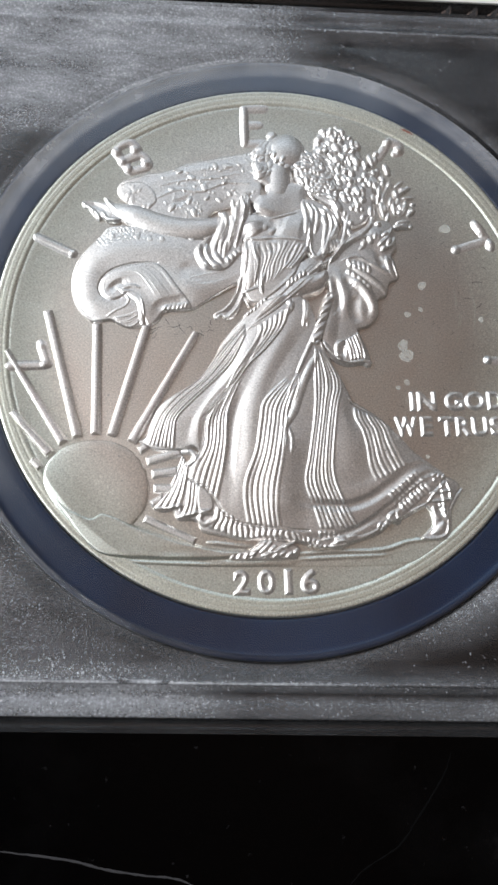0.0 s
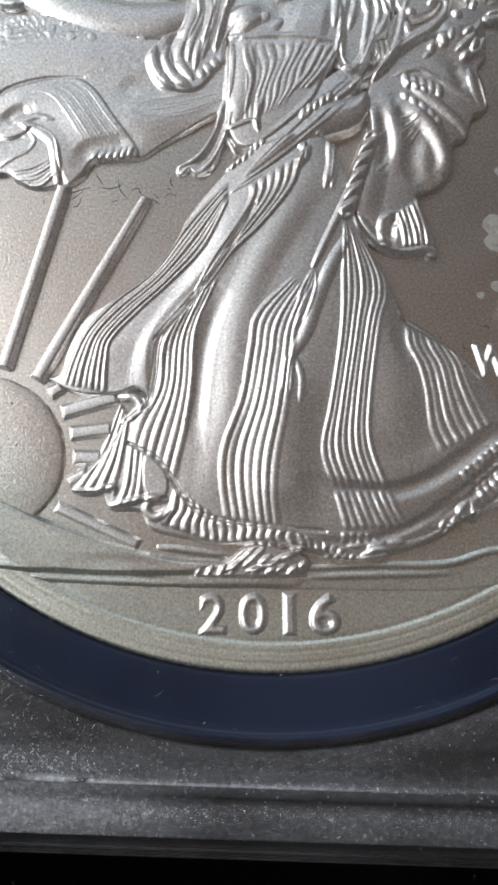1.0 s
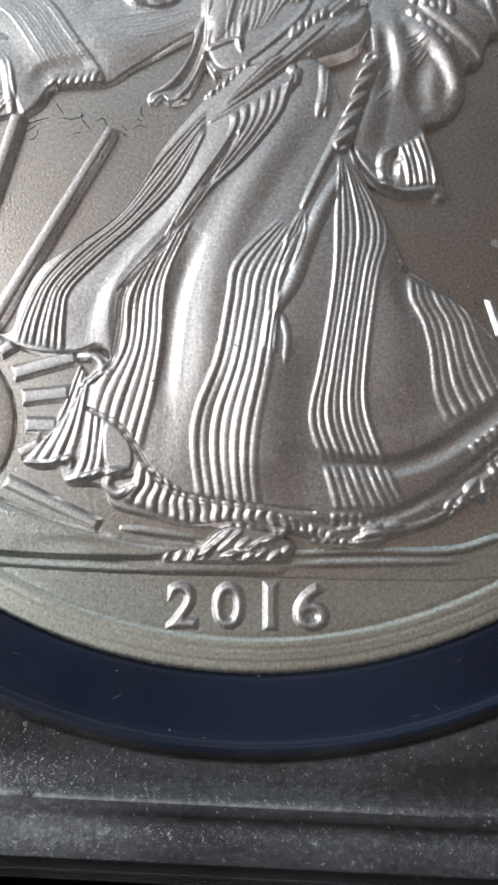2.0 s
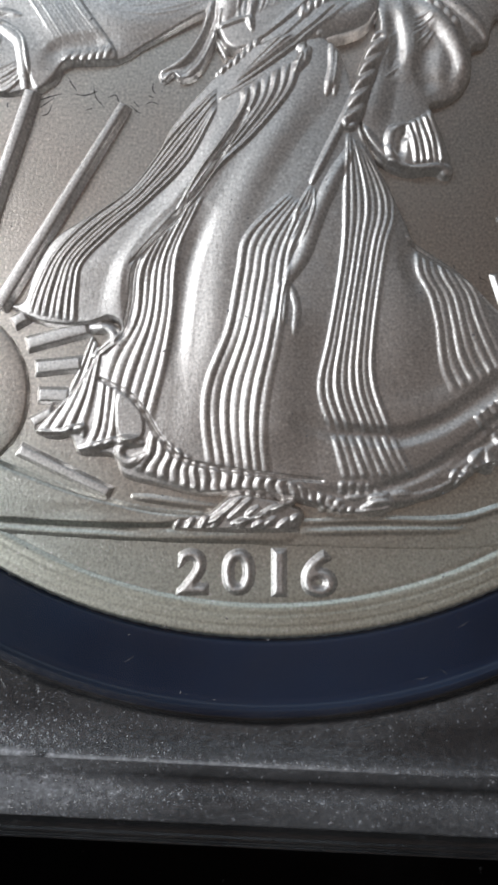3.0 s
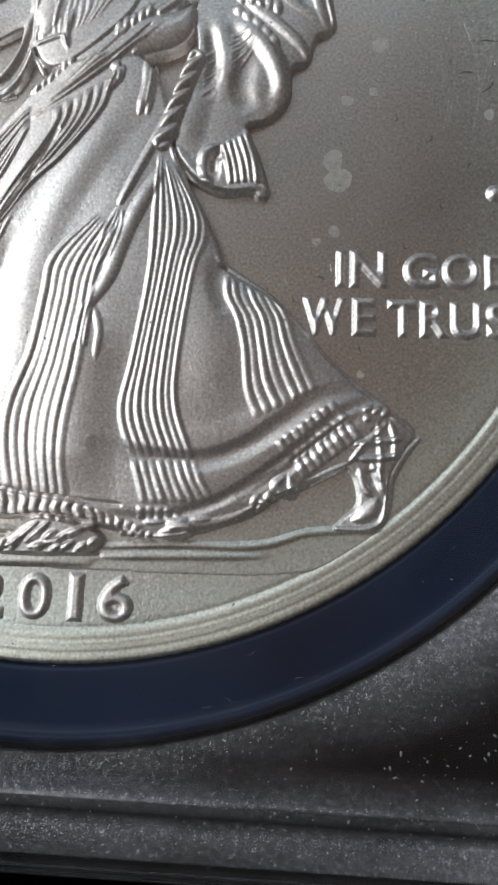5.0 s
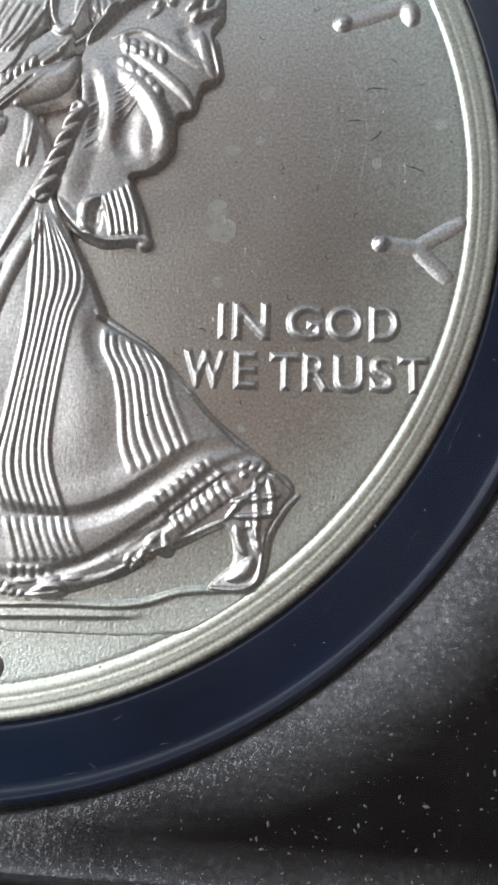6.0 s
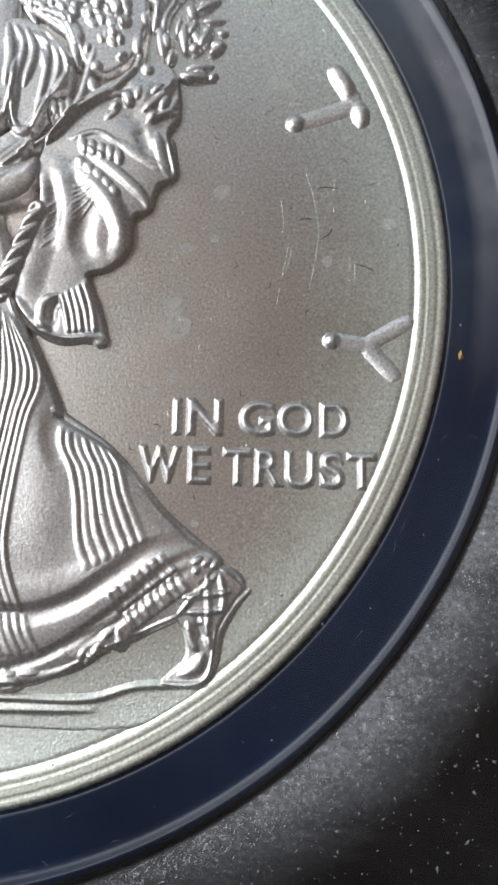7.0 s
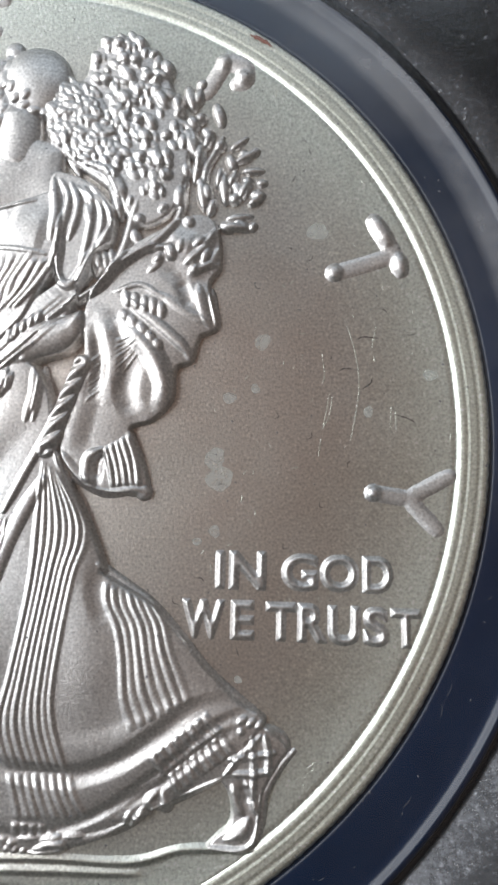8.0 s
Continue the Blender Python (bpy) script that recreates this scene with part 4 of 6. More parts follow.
figure.ridge(0.09, 0.12, -3.3, -16.42, -1.2, -16.42, 1.2, -16.4, taper=0.8)
figure.ridge(0.2, 0.2, 3.49, -15.61, 4.12, -15.4, 4.53, -15.42, 4.28, -15.67, 3.28, -15.72)
figure.bead(2.16, -15.55, 0.18, 0.14, 44, 0.14)
figure.bead(2.49, -15.60, 0.18, 0.14, 43, 0.14)
figure.bead(2.79, -15.63, 0.18, 0.14, 45, 0.14)
figure.bead(3.11, -15.66, 0.17, 0.14, 38, 0.14)
figure.mass(0.24, 0.3, 9.77, -15.28, 10.12, -14.87, 10.65, -14.34, 10.56, -13.46, 10.18, -12.81, 10.71, -12.08, 11.36, -11.15, 11.98, -11.13, 12.67, -11.82, 12.36, -12.34, 11.82, -13.26, 11.69, -14.26, 11.55, -14.96, 10.99, -15.32, 10.18, -15.37)
figure.ridge(0.16, 0.16, 12.92, -11.93, 12.37, -12.54, 11.86, -13.46, 11.7, -14.56, 11.23, -15.23, 9.81, -15.28, taper=0.6)
figure.ridge(0.13, 0.14, 11.91, -11.13, 12.5, -11.42, 12.72, -11.86, taper=0.6)
figure.ridge(0.13, 0.14, 10.39, -12.8, 11.08, -11.97, 11.68, -11.4, taper=0.6)
figure.ridge(0.13, 0.14, 11.37, -11.45, 11.46, -12.47, 11.44, -13.47, taper=0.6)
figure.ridge(0.13, 0.14, 10.57, -12.19, 11.59, -12.06, 12.21, -11.94, taper=0.6)
figure.ridge(0.13, 0.14, 10.59, -12.73, 11.51, -12.67, 12.08, -12.55, taper=0.6)
figure.ridge(0.13, 0.14, 11.84, -11.4, 12, -12.04, 11.96, -12.65, taper=0.6)
figure.ridge(0.16, 0.14, 10.71, -13.09, 10.83, -13.69, 11.11, -14.08)
figure.ridge(0.16, 0.14, 11.15, -12.88, 11.44, -13.57, 11.6, -13.97)
figure.fold(0.3, -0.16, 11.12, -13.08, 11.3, -13.68)
figure.mass(0.42, 0.8, 10.33, -15, 10.72, -14.4, 11.25, -14.04, 11.52, -14.27, 11.42, -14.77, 10.88, -15.12)
figure.bead(10.99, -10.85, 0.23, 0.14, 28, 0.14)
figure.bead(11.32, -10.92, 0.21, 0.14, 37, 0.14)
figure.bead(11.63, -11.00, 0.19, 0.14, 46, 0.14)
figure.bead(10.96, -11.23, 0.14, 0.14, -29, 0.14)
# bodice and waist
figure.mass(0.3, 0.5, -1.97, 8.75, -1.11, 9.41, 0.11, 9.07, 1.65, 9.57, 3.04, 9.73, 2.96, 6.93, 2.15, 5.15, 1.52, 4.04, -0.31, 2.46, -1.44, 2.15, -2.09, 3.26, -2.06, 5.82, dome=0.08)
figure.fold(1.2, 0.22, -1.36, 8.75, -1.13, 8.09, -0.83, 7.63)
figure.fold(1.5, 0.16, 0.86, 8.41, 1.77, 8.08, 2.53, 7.91)
figure.fold(0.5, -0.08, 0.35, 9.01, 0.28, 8.09, 0.2, 7.43)
figure.fold(0.9, 0.14, -1.27, 8.75, -1.37, 7.76)
figure.bead(-0.42, 8.17, 0.29, 0.24, 58, 0.1)
figure.bead(0.09, 7.76, 0.42, 0.24, 68, 0.1)
figure.bead(0.09, 7.84, 0.40, 0.24, 38, 0.1)
figure.ridge(0.12, 0.08, -2.11, 7.31, -0.83, 7.24, 0.08, 7.3, 1.29, 7.23, 2.51, 7.03, taper=0.7)
figure.ridge(0.1, 0.1, -1.66, 9.28, -0.86, 9.54, -0.19, 9.21, 0.29, 9.01, 1.19, 9.2, 1.96, 9.4, taper=0.6)
figure.pleats(9, 0.07, (-1.4, 7.0, -1.2, 5.2, -1.3, 3.2), (2.05, 7.1, 1.32, 5.48, 0.38, 3.88), fade=0.12, sharp=0.9, wave=0.35)
figure.fold(0.7, -0.08, 0.22, 6.84, 0.12, 6.07)
figure.ridge(0.55, 0.16, -1.35, 7.11, -1.35, 5.17, -1.73, 3.41)
figure.ridge(0.22, 0.14, -1.87, 7.05, -1.95, 5.49, -2.14, 4.21)
figure.pleats(3, 0.12, (1.95, 6.84, 1.44, 5.64, 0.79, 4.68), (3.05, 6.77, 2.29, 5.64, 1.54, 4.77))
# hand that holds the scarf
figure.mass(0.5, 1.6, 0.61, 2.29, 1.25, 3.07, 2.34, 4.08, 3.48, 4.52, 4.11, 4.77, 4.25, 3.99, 3.68, 3.11, 2.44, 2.62, 1.43, 2.19)
# hanging cord
figure.ridge(0.2, 0.16, 2.41, 2.39, 2.44, 1.27, 2.19, 0.17)
figure.ridge(0.16, 0.14, 1.31, 2.3, 1.25, 1.48, 0.98, 1.02)
# smooth folds in the middle of the skirt
figure.fold(5.5, 0.3, 2.21, 12.17, 2.21, 7.44, 1.93, 3.46, 1.65, -0.11, 1.25, -5.16, 0.87, -10.03, 0.76, -14.07)
figure.fold(0.9, 0.1, 2.1, 0.9, 0.2, -1.7, -1.1, -4.23, -1.75, -6.69, -1.95, -9.31, -2.4, -11.24, -2.7, -12.73)
figure.fold(0.5, -0.14, -2.3, -4.6, -2.95, -6.6, -3.2, -8.6, -3.4, -10.6)
figure.fold(1.0, -0.04, 2.49, 0.79, 1.24, -1.58, 0.15, -3.61, -0.39, -4.76)
figure.fold(0.6, -0.05, -2.65, -1.35, -3.85, -3.39, -5.18, -4.83)
# folds from the waist to the train
figure.pleats(6, 0.22, (-1.14, 0.31, -1.13, -0.38, -1.81, -1.63, -2.75, -3.09, -3.57, -4.7), (1.25, 1.77, 0.88, 0.32, -0.43, -1.39, -1.86, -2.78, -3.11, -4.52), fade=0.06, sharp=0.9)
figure.ridge(0.1, -0.12, -3.08, -3.95, -3.54, -4.88, -4.34, -5.67, -5.13, -6.52, taper=0.6)
figure.ridge(0.12, 0.1, 1.23, 1.8, 1.02, 1.35)
figure.ridge(0.12, 0.1, 1.53, 2.11, 1.4, 1.36)
figure.ridge(0.14, 0.12, 2.66, 2.43, 2.66, 1.53, 2.49, 0.2, taper=0.5)
# loose end below the sleeve
figure.mass(0.2, 0.25, -2.39, 4.29, -2.66, 3.08, -3.13, 2.32, -3.68, 1.79, -4.26, 1.49, -4.28, 1.09, -4.02, 1, -3.74, 1.27, -3.46, 1.01, -2.97, 1.17, -2.56, 1.59, -2.13, 2.64, -1.89, 3.4, -1.73, 4.3)
figure.ridge(0.18, 0.14, -2.21, 4.29, -2.65, 2.86, -3.33, 1.87, -4.18, 1.41)
figure.ridge(0.16, 0.12, -1.92, 3.7, -2.4, 2.34, -3, 1.43, -3.53, 1.13)
figure.fold(0.3, -0.12, -2.24, 3.39, -2.71, 2.18, -3.26, 1.43)
figure.ridge(0.09, 0.08, -4.06, 1.15, -3.73, 1.33, -3.42, 1.07, -2.83, 1.2, taper=0.6)
# diagonal scarf with its rope
figure.mass(0.42, 0.35, -1.97, -0.05, -1.73, 0.39, -0.73, 1.25, -0.53, 2.22, 0.51, 3.44, 1.64, 4.82, 3.35, 6.07, 3.92, 5.32, 3.06, 3.79, 2.21, 2.87, 1.08, 1.95, -0.45, 0.66, -1.28, 0.21)
figure.pleats(4, 0.07, (-1.85, 0.1, 0.2, 1.45, 2.0, 2.9, 3.6, 4.5), (-1.5, 0.55, -0.35, 1.9, 1.4, 3.7, 3.2, 5.6), fade=0.12, sharp=0.9, wave=0.1)
figure.fold(0.7, 0.14, -0.32, 1.78, 0.66, 2.76, 1.78, 3.91, 2.92, 5.15)
figure.ridge(0.09, -0.12, -1.15, 0.73, 0.24, 1.79, 1.64, 2.93, 2.49, 3.77, taper=0.6)
figure.ridge(0.09, -0.1, -1.56, 0.25, -0.03, 1.26, 1.22, 2.25, 2.21, 3.17, taper=0.6)
figure.ridge(0.12, 0.08, -1.84, 0.05, -0.59, 0.88, 0.8, 1.95, 2.28, 3.24, taper=0.6)
figure.bead(-1.98, 1.17, 0.22, 0.15, 58, 0.24)
figure.bead(-1.80, 1.29, 0.25, 0.15, 64, 0.24)
figure.bead(-1.55, 1.49, 0.29, 0.15, 68, 0.24)
figure.bead(-1.28, 1.67, 0.31, 0.15, 72, 0.24)
figure.bead(-1.02, 1.88, 0.31, 0.15, 75, 0.24)
figure.bead(-0.77, 2.12, 0.30, 0.15, 74, 0.24)
figure.bead(-0.53, 2.29, 0.23, 0.15, 74, 0.24)
figure.ridge(0.1, 0.1, -2.24, 2.94, -1.96, 2.49, -1.7, 1.98, taper=0.6)
figure.ridge(0.1, 0.1, -2.08, 2.97, -1.53, 3.16, -0.93, 3.29, -0.75, 2.96, taper=0.6)
figure.ridge(0.16, 0.12, -0.68, 2.82, -0.76, 3.42, -0.55, 4.32)
figure.bead(1.27, 3.60, 0.31, 0.15, 80, 0.2)
figure.bead(1.56, 3.81, 0.32, 0.15, 80, 0.2)
figure.bead(1.84, 4.00, 0.31, 0.15, 79, 0.2)
figure.bead(2.14, 4.22, 0.31, 0.15, 77, 0.2)
figure.bead(2.42, 4.39, 0.30, 0.15, 76, 0.2)
figure.bead(1.39, 3.53, 0.18, 0.16, 30, 0.12)
figure.bead(1.93, 2.71, 0.18, 0.16, 30, 0.12)
figure.bead(1.2, 2.07, 0.18, 0.16, 30, 0.12)
# cords of the girdle on the skirt
figure.ridge(0.17, 0.16, 3.16, -0.01, 2.77, -0.97, 2.28, -2, 1.63, -3.38, taper=0.6)
figure.ridge(0.3, 0.16, 3.04, -2.13, 2.42, -3.29, 1.8, -4.73, 1.32, -6.15, 0.72, -7.21, taper=0.6)
figure.pleats(4, 0.1, (1.55, -3.52, 1.08, -4.31, 0.84, -5.03, 0.57, -5.74), (1.77, -3.59, 1.74, -4.45, 1.42, -5.37, 0.93, -6.18), fade=0.1)
figure.pleats(3, 0.1, (0.42, -7.21, 0.26, -7.98, 0.19, -8.81), (0.85, -7.28, 0.75, -7.97, 0.66, -8.94), fade=0.1)
figure.ridge(0.15, 0.07, 0.83, -7.35, 1.08, -8.24, 0.99, -9.32)
# hanging sleeve
figure.mass(0.3, 0.35, 4.16, 4.77, 4.79, 6.03, 5.89, 7.49, 7.48, 8.49, 8.64, 8.99, 9.47, 8.5, 9.69, 6.8, 9.25, 5.95, 9.62, 4.23, 8.93, 3.75, 8.62, 2.76, 8, 2.41, 7.89, 1.18, 7.13, 0.33, 6.29, -0.03, 6.75, -1.03, 7.12, -2.29, 6.86, -2.65, 4.91, -2.47, 4.05, -1.83, 3.54, -0.98, 3.57, 0.03, 3.95, 1.3, 4.27, 2.93, dome=0.05)
figure.fold(0.9, 0.2, 4.41, 4.47, 4.45, 2.93, 4.19, 1.07, 3.9, -0.53, 4.17, -1.31)
figure.fold(0.55, 0.18, 5.01, 4.47, 5.43, 2.71, 5.32, 1.32)
figure.fold(0.55, 0.3, 5.86, 4.25, 6.97, 3.09, 7.57, 1.82, 7.47, 0.86)
figure.fold(0.6, -0.16, 6.23, 2.73, 6.07, 1.34, 6.45, 0.54)
figure.fold(0.4, -0.16, 4.79, 3.88, 4.95, 2.24, 4.7, 1.31)
figure.pleats(9, 0.06, (4.59, 2.64, 4.97, 3.06), (4.46, 0.92, 5.1, 1.5), fade=0.2)
figure.pleats(8, 0.06, (5.56, 3.58, 6.35, 3.82), (5.55, 1.62, 6.5, 3.01), fade=0.2)
figure.bead(5.91, 5.27, 0.39, 0.2, -78, 0.2)
figure.bead(6.29, 5.16, 0.39, 0.2, -79, 0.2)
figure.bead(6.67, 5.05, 0.38, 0.2, -79, 0.2)
figure.bead(7.01, 4.95, 0.39, 0.2, -80, 0.2)
figure.bead(7.34, 4.80, 0.37, 0.2, -82, 0.2)
figure.bead(5.87, 4.55, 0.29, 0.2, -53, 0.2)
figure.bead(6.22, 4.28, 0.35, 0.2, -56, 0.2)
figure.bead(6.61, 3.98, 0.36, 0.2, -57, 0.2)
figure.bead(6.95, 3.67, 0.34, 0.2, -55, 0.2)
figure.bead(7.23, 3.38, 0.30, 0.2, -60, 0.2)
figure.ridge(0.24, 0.16, 5.95, 5.2, 7.19, 4.26, 8.26, 3.34, 8.58, 2.81)
figure.ridge(0.2, 0.08, 7.26, 5.53, 8.09, 4.92, 9.26, 4.29)
figure.ridge(0.22, 0.1, 8.79, 5.95, 8.95, 5.12, 9.31, 4.13)
figure.ridge(0.16, 0.12, 9.32, 5.84, 9.47, 4.89, 9.63, 4.18)
figure.fold(0.4, -0.14, 8.04, 6.06, 8.54, 4.99)
figure.ridge(0.2, 0.14, 8.25, 6.79, 8.81, 7.28, 9.19, 7.77)
figure.ridge(0.16, 0.12, 8.38, 6.35, 9.06, 6.67, 9.59, 6.8)
figure.ridge(0.16, 0.12, 8.57, 7.52, 9.14, 7.89, 9.36, 8.21)
# tassel of the sleeve
figure.mass(0.32, 0.3, 4.59, -1.86, 4.69, -1.23, 5.11, -0.77, 5.61, -0.72, 6.25, -0.07, 6.65, -0.92, 7.02, -2.14, 6.59, -2.44, 5.14, -2.47)
figure.pleats(5, 0.18, (5.25, -0.84, 5.47, -1.62, 5.6, -2.37), (6.3, -0.21, 6.67, -1.26, 6.85, -2.3), sharp=0.8)
figure.ridge(0.24, 0.2, 4.97, -2.34, 4.68, -1.86, 4.73, -1.23, 5.21, -0.86)
figure.fold(0.3, -0.2, 5.05, -2.07, 5.1, -1.4, 5.36, -1.13)
figure.ridge(0.16, 0.16, 4.62, -2.35, 5.48, -2.59, 6.59, -2.44, 6.95, -2.65, taper=0.7)
figure.bead(6.9, -2.52, 0.3, 0.3, 0, 0.2)
figure.ridge(0.3, 0.12, 3.48, -0.99, 4.09, -1.76, 4.9, -2.3)
# drape over the shoulder
figure.mass(0.4, 0.4, 2.51, 10.58, 3.34, 10.66, 4.45, 10.08, 5.22, 8.97, 5.17, 7.73, 4.5, 7.11, 4.09, 6.02, 3.29, 5.72, 2.82, 6.73, 2.51, 8.7)
figure.ridge(0.22, 0.18, 2.59, 10.4, 2.83, 8.95, 2.71, 7.71)
figure.ridge(0.2, 0.2, 2.93, 10.33, 3.3, 9.45, 3.08, 7.96, 3.07, 6.49)
figure.ridge(0.2, 0.18, 3.37, 10.2, 3.71, 9.2, 3.4, 7.72)
figure.ridge(0.16, 0.16, 3.62, 10.08, 4.25, 9.33, 4.21, 7.97, 3.94, 6.5)
figure.ridge(0.14, 0.14, 3.85, 10.08, 4.62, 9.21, 4.72, 8.22, 4.37, 7.23)
figure.ridge(0.14, 0.14, 4.21, 10.08, 4.98, 9.09, 5.14, 8.35)
figure.ridge(0.22, 0.2, 2.92, 7.47, 3, 6.25, 3.45, 5.77, 3.89, 6.21, 4.48, 7.48)
figure.bead(4.19, 8.89, 0.45, 0.2, -78, 0.16)
figure.bead(4.56, 6.87, 0.61, 0.2, -92, 0.16)
figure.bead(4.84, 6.88, 0.49, 0.2, -92, 0.16)
figure.bead(5.06, 6.88, 0.37, 0.2, -93, 0.16)
# stems of the branch
figure.ridge(0.2, 0.24, 8.11, 10.48, 7.89, 8.98, 7.27, 7.99, 5.46, 6.56, 4.12, 5.42, 2.79, 4.37, taper=0.5)
figure.ridge(0.24, 0.26, 6.28, 10.22, 5.88, 8.48, 5.55, 7.25, 4.91, 5.91, 3.45, 4.93, taper=0.5)
figure.ridge(0.18, 0.2, 7.52, 7.51, 6.37, 7.25, 5, 6.39, taper=0.5)
figure.ridge(0.18, 0.2, 5.24, 8.59, 4.61, 7.24, 3.87, 5.77, taper=0.5)
figure.ridge(0.26, 0.26, 4.76, 10.97, 5.17, 9.96, 5.44, 8.84)
figure.ridge(0.24, 0.24, 8.27, 12.63, 8.66, 11.74, 8.47, 10.48)
figure.ridge(0.2, 0.2, 6.29, 14.05, 7.29, 13.27, 8.15, 12.89, 8.49, 12, taper=0.5)
figure.ridge(0.15, 0.16, 9.59, 12.51, 9.26, 11.74, 8.92, 10.99, 8.81, 9.49, taper=0.5)
# folds behind the branch
figure.ridge(0.2, 0.1, 8.25, 6.79, 9.04, 7.47, 9.5, 8.38)
figure.ridge(0.16, 0.1, 8.61, 6.43, 9.29, 6.92, 9.62, 7.53)
figure.fold(0.6, -0.1, 7.32, 6.78, 8.51, 6.07, 9.42, 6.32)
figure.ridge(0.13, 0.1, 5.4, 5.55, 6.43, 5.85, 7.38, 5.34)
figure.fold(0.7, 0.12, 7.51, 7.87, 8.57, 7.52)
figure.bead(4.62, 6.94, 0.44, 0.16, -77, 0.12)
figure.bead(4.90, 6.99, 0.45, 0.16, -78, 0.12)
figure.bead(5.15, 7.12, 0.37, 0.16, -80, 0.12)
figure.bead(7.00, 6.65, 0.44, 0.16, 45, 0.14)
figure.bead(7.60, 7.33, 0.43, 0.16, 83, 0.14)
figure.bead(8.01, 7.55, 0.34, 0.16, 80, 0.14)
# branch: ground mass, blossom and leaves
figure.mass(0.2, 0.6, 2.05, 12.75, 2.37, 14.58, 3.56, 15.1, 3.87, 16.29, 4.68, 17.09, 5.8, 16.9, 6.94, 15.89, 7.35, 14.83, 7.76, 13.53, 8.18, 12, 8.11, 10.48, 7.46, 8.98, 6.07, 8.48, 5.05, 9.96, 3.05, 11.47)
figure.mass(0.2, 3.0, 2.29, 12.88, 2.42, 14.58, 3.33, 14.97, 4.3, 14.26, 5.03, 12.76, 5.51, 11.22, 4.9, 10.66, 3.54, 11.34, 2.53, 12.11, add=True)
figure.sprays(21, 120, 0.19, 0.13, 2.25, 12.75, 2.37, 14.58, 3.32, 15.05, 4.3, 14.26, 5.03, 12.76, 5.51, 11.22, 4.9, 10.66, 3.54, 11.34, 2.53, 12.11, lean=-40, spread=40)
figure.sprays(24, 40, 0.22, 0.15, 4.85, 13.79, 6.06, 13.79, 7.14, 11.23, 6.93, 10.47, 5.73, 10.72, 5.18, 12.24, lean=-60, spread=30)
figure.ridge(0.3, 0.2, 4.71, 11.02, 5.22, 10.34, 5.54, 9.66)
figure.sprays(22, 60, 0.2, 0.16, 3.75, 16.16, 4.56, 17.18, 5.54, 17.09, 6.24, 16.29, 7.18, 16.02, 7.35, 14.83, 6.54, 13.92, 5.36, 13.27, 4.18, 15.1, lean=-55, spread=40)
figure.bead(4.06, 16.02, 0.33, 0.25, -54, 0.26)
figure.bead(4.46, 16.76, 0.32, 0.25, -38, 0.26)
figure.bead(5.02, 16.62, 0.28, 0.25, -46, 0.26)
figure.bead(5.96, 16.69, 0.36, 0.25, -61, 0.26)
figure.bead(5.29, 15.92, 0.31, 0.25, -51, 0.26)
figure.bead(5.79, 15.85, 0.25, 0.25, -42, 0.26)
figure.bead(6.57, 16.16, 0.18, 0.25, -47, 0.26)
figure.bead(7.16, 15.59, 0.39, 0.25, -64, 0.26)
figure.bead(5.45, 15.23, 0.51, 0.25, -51, 0.26)
figure.bead(6.32, 15.12, 0.27, 0.25, -61, 0.26)
figure.bead(6.74, 14.96, 0.19, 0.25, -46, 0.26)
figure.bead(4.18, 15.00, 0.34, 0.25, -41, 0.26)
figure.bead(4.55, 14.97, 0.28, 0.25, -27, 0.26)
figure.bead(5.41, 14.11, 0.39, 0.25, -56, 0.26)
figure.bead(7.00, 14.05, 0.46, 0.25, -59, 0.26)
figure.bead(7.66, 14.02, 0.43, 0.25, -83, 0.26)
figure.bead(8.18, 14.25, 0.61, 0.25, -73, 0.26)
figure.bead(8.64, 14.86, 0.25, 0.25, -69, 0.26)
figure.bead(9.41, 13.51, 0.57, 0.25, -72, 0.26)
figure.bead(8.63, 13.34, 0.24, 0.25, -52, 0.26)
figure.bead(8.32, 13.11, 0.35, 0.25, -57, 0.26)
figure.bead(6.54, 13.02, 0.42, 0.25, -66, 0.26)
figure.bead(6.35, 12.38, 0.34, 0.25, -49, 0.26)
figure.bead(7.23, 12.44, 0.24, 0.25, -52, 0.26)
figure.bead(6.89, 11.42, 0.46, 0.25, -72, 0.26)
figure.bead(7.27, 11.54, 0.35, 0.25, -64, 0.26)
figure.bead(8.96, 12.64, 0.34, 0.25, -49, 0.26)
figure.bead(8.29, 12.12, 0.69, 0.25, -68, 0.26)
figure.bead(6.17, 11.48, 0.28, 0.25, -63, 0.26)
figure.bead(6.88, 10.16, 0.36, 0.25, -58, 0.26)
figure.bead(7.30, 10.71, 0.31, 0.25, -61, 0.26)
figure.bead(7.88, 9.75, 0.48, 0.23, -91, 0.24)
figure.bead(8.80, 9.93, 0.69, 0.23, -81, 0.24)
figure.bead(9.02, 9.98, 0.38, 0.23, -79, 0.24)
figure.bead(9.71, 10.24, 0.75, 0.23, -84, 0.24)
figure.bead(10.30, 10.12, 0.42, 0.23, -64, 0.24)
figure.bead(10.16, 9.74, 0.26, 0.23, -109, 0.24)
figure.bead(10.67, 10.49, 0.27, 0.23, -70, 0.24)
figure.bead(11.04, 9.99, 0.29, 0.2, 25, 0.24)
figure.bead(11.19, 9.88, 0.26, 0.2, 29, 0.24)
figure.bead(9.98, 11.37, 0.40, 0.23, -71, 0.24)
figure.bead(9.48, 12.12, 0.28, 0.23, -113, 0.24)
figure.bead(10.50, 11.74, 0.22, 0.23, -35, 0.24)
figure.bead(10.96, 11.85, 0.20, 0.2, 30, 0.24)
figure.bead(8.32, 8.61, 0.29, 0.23, -59, 0.24)
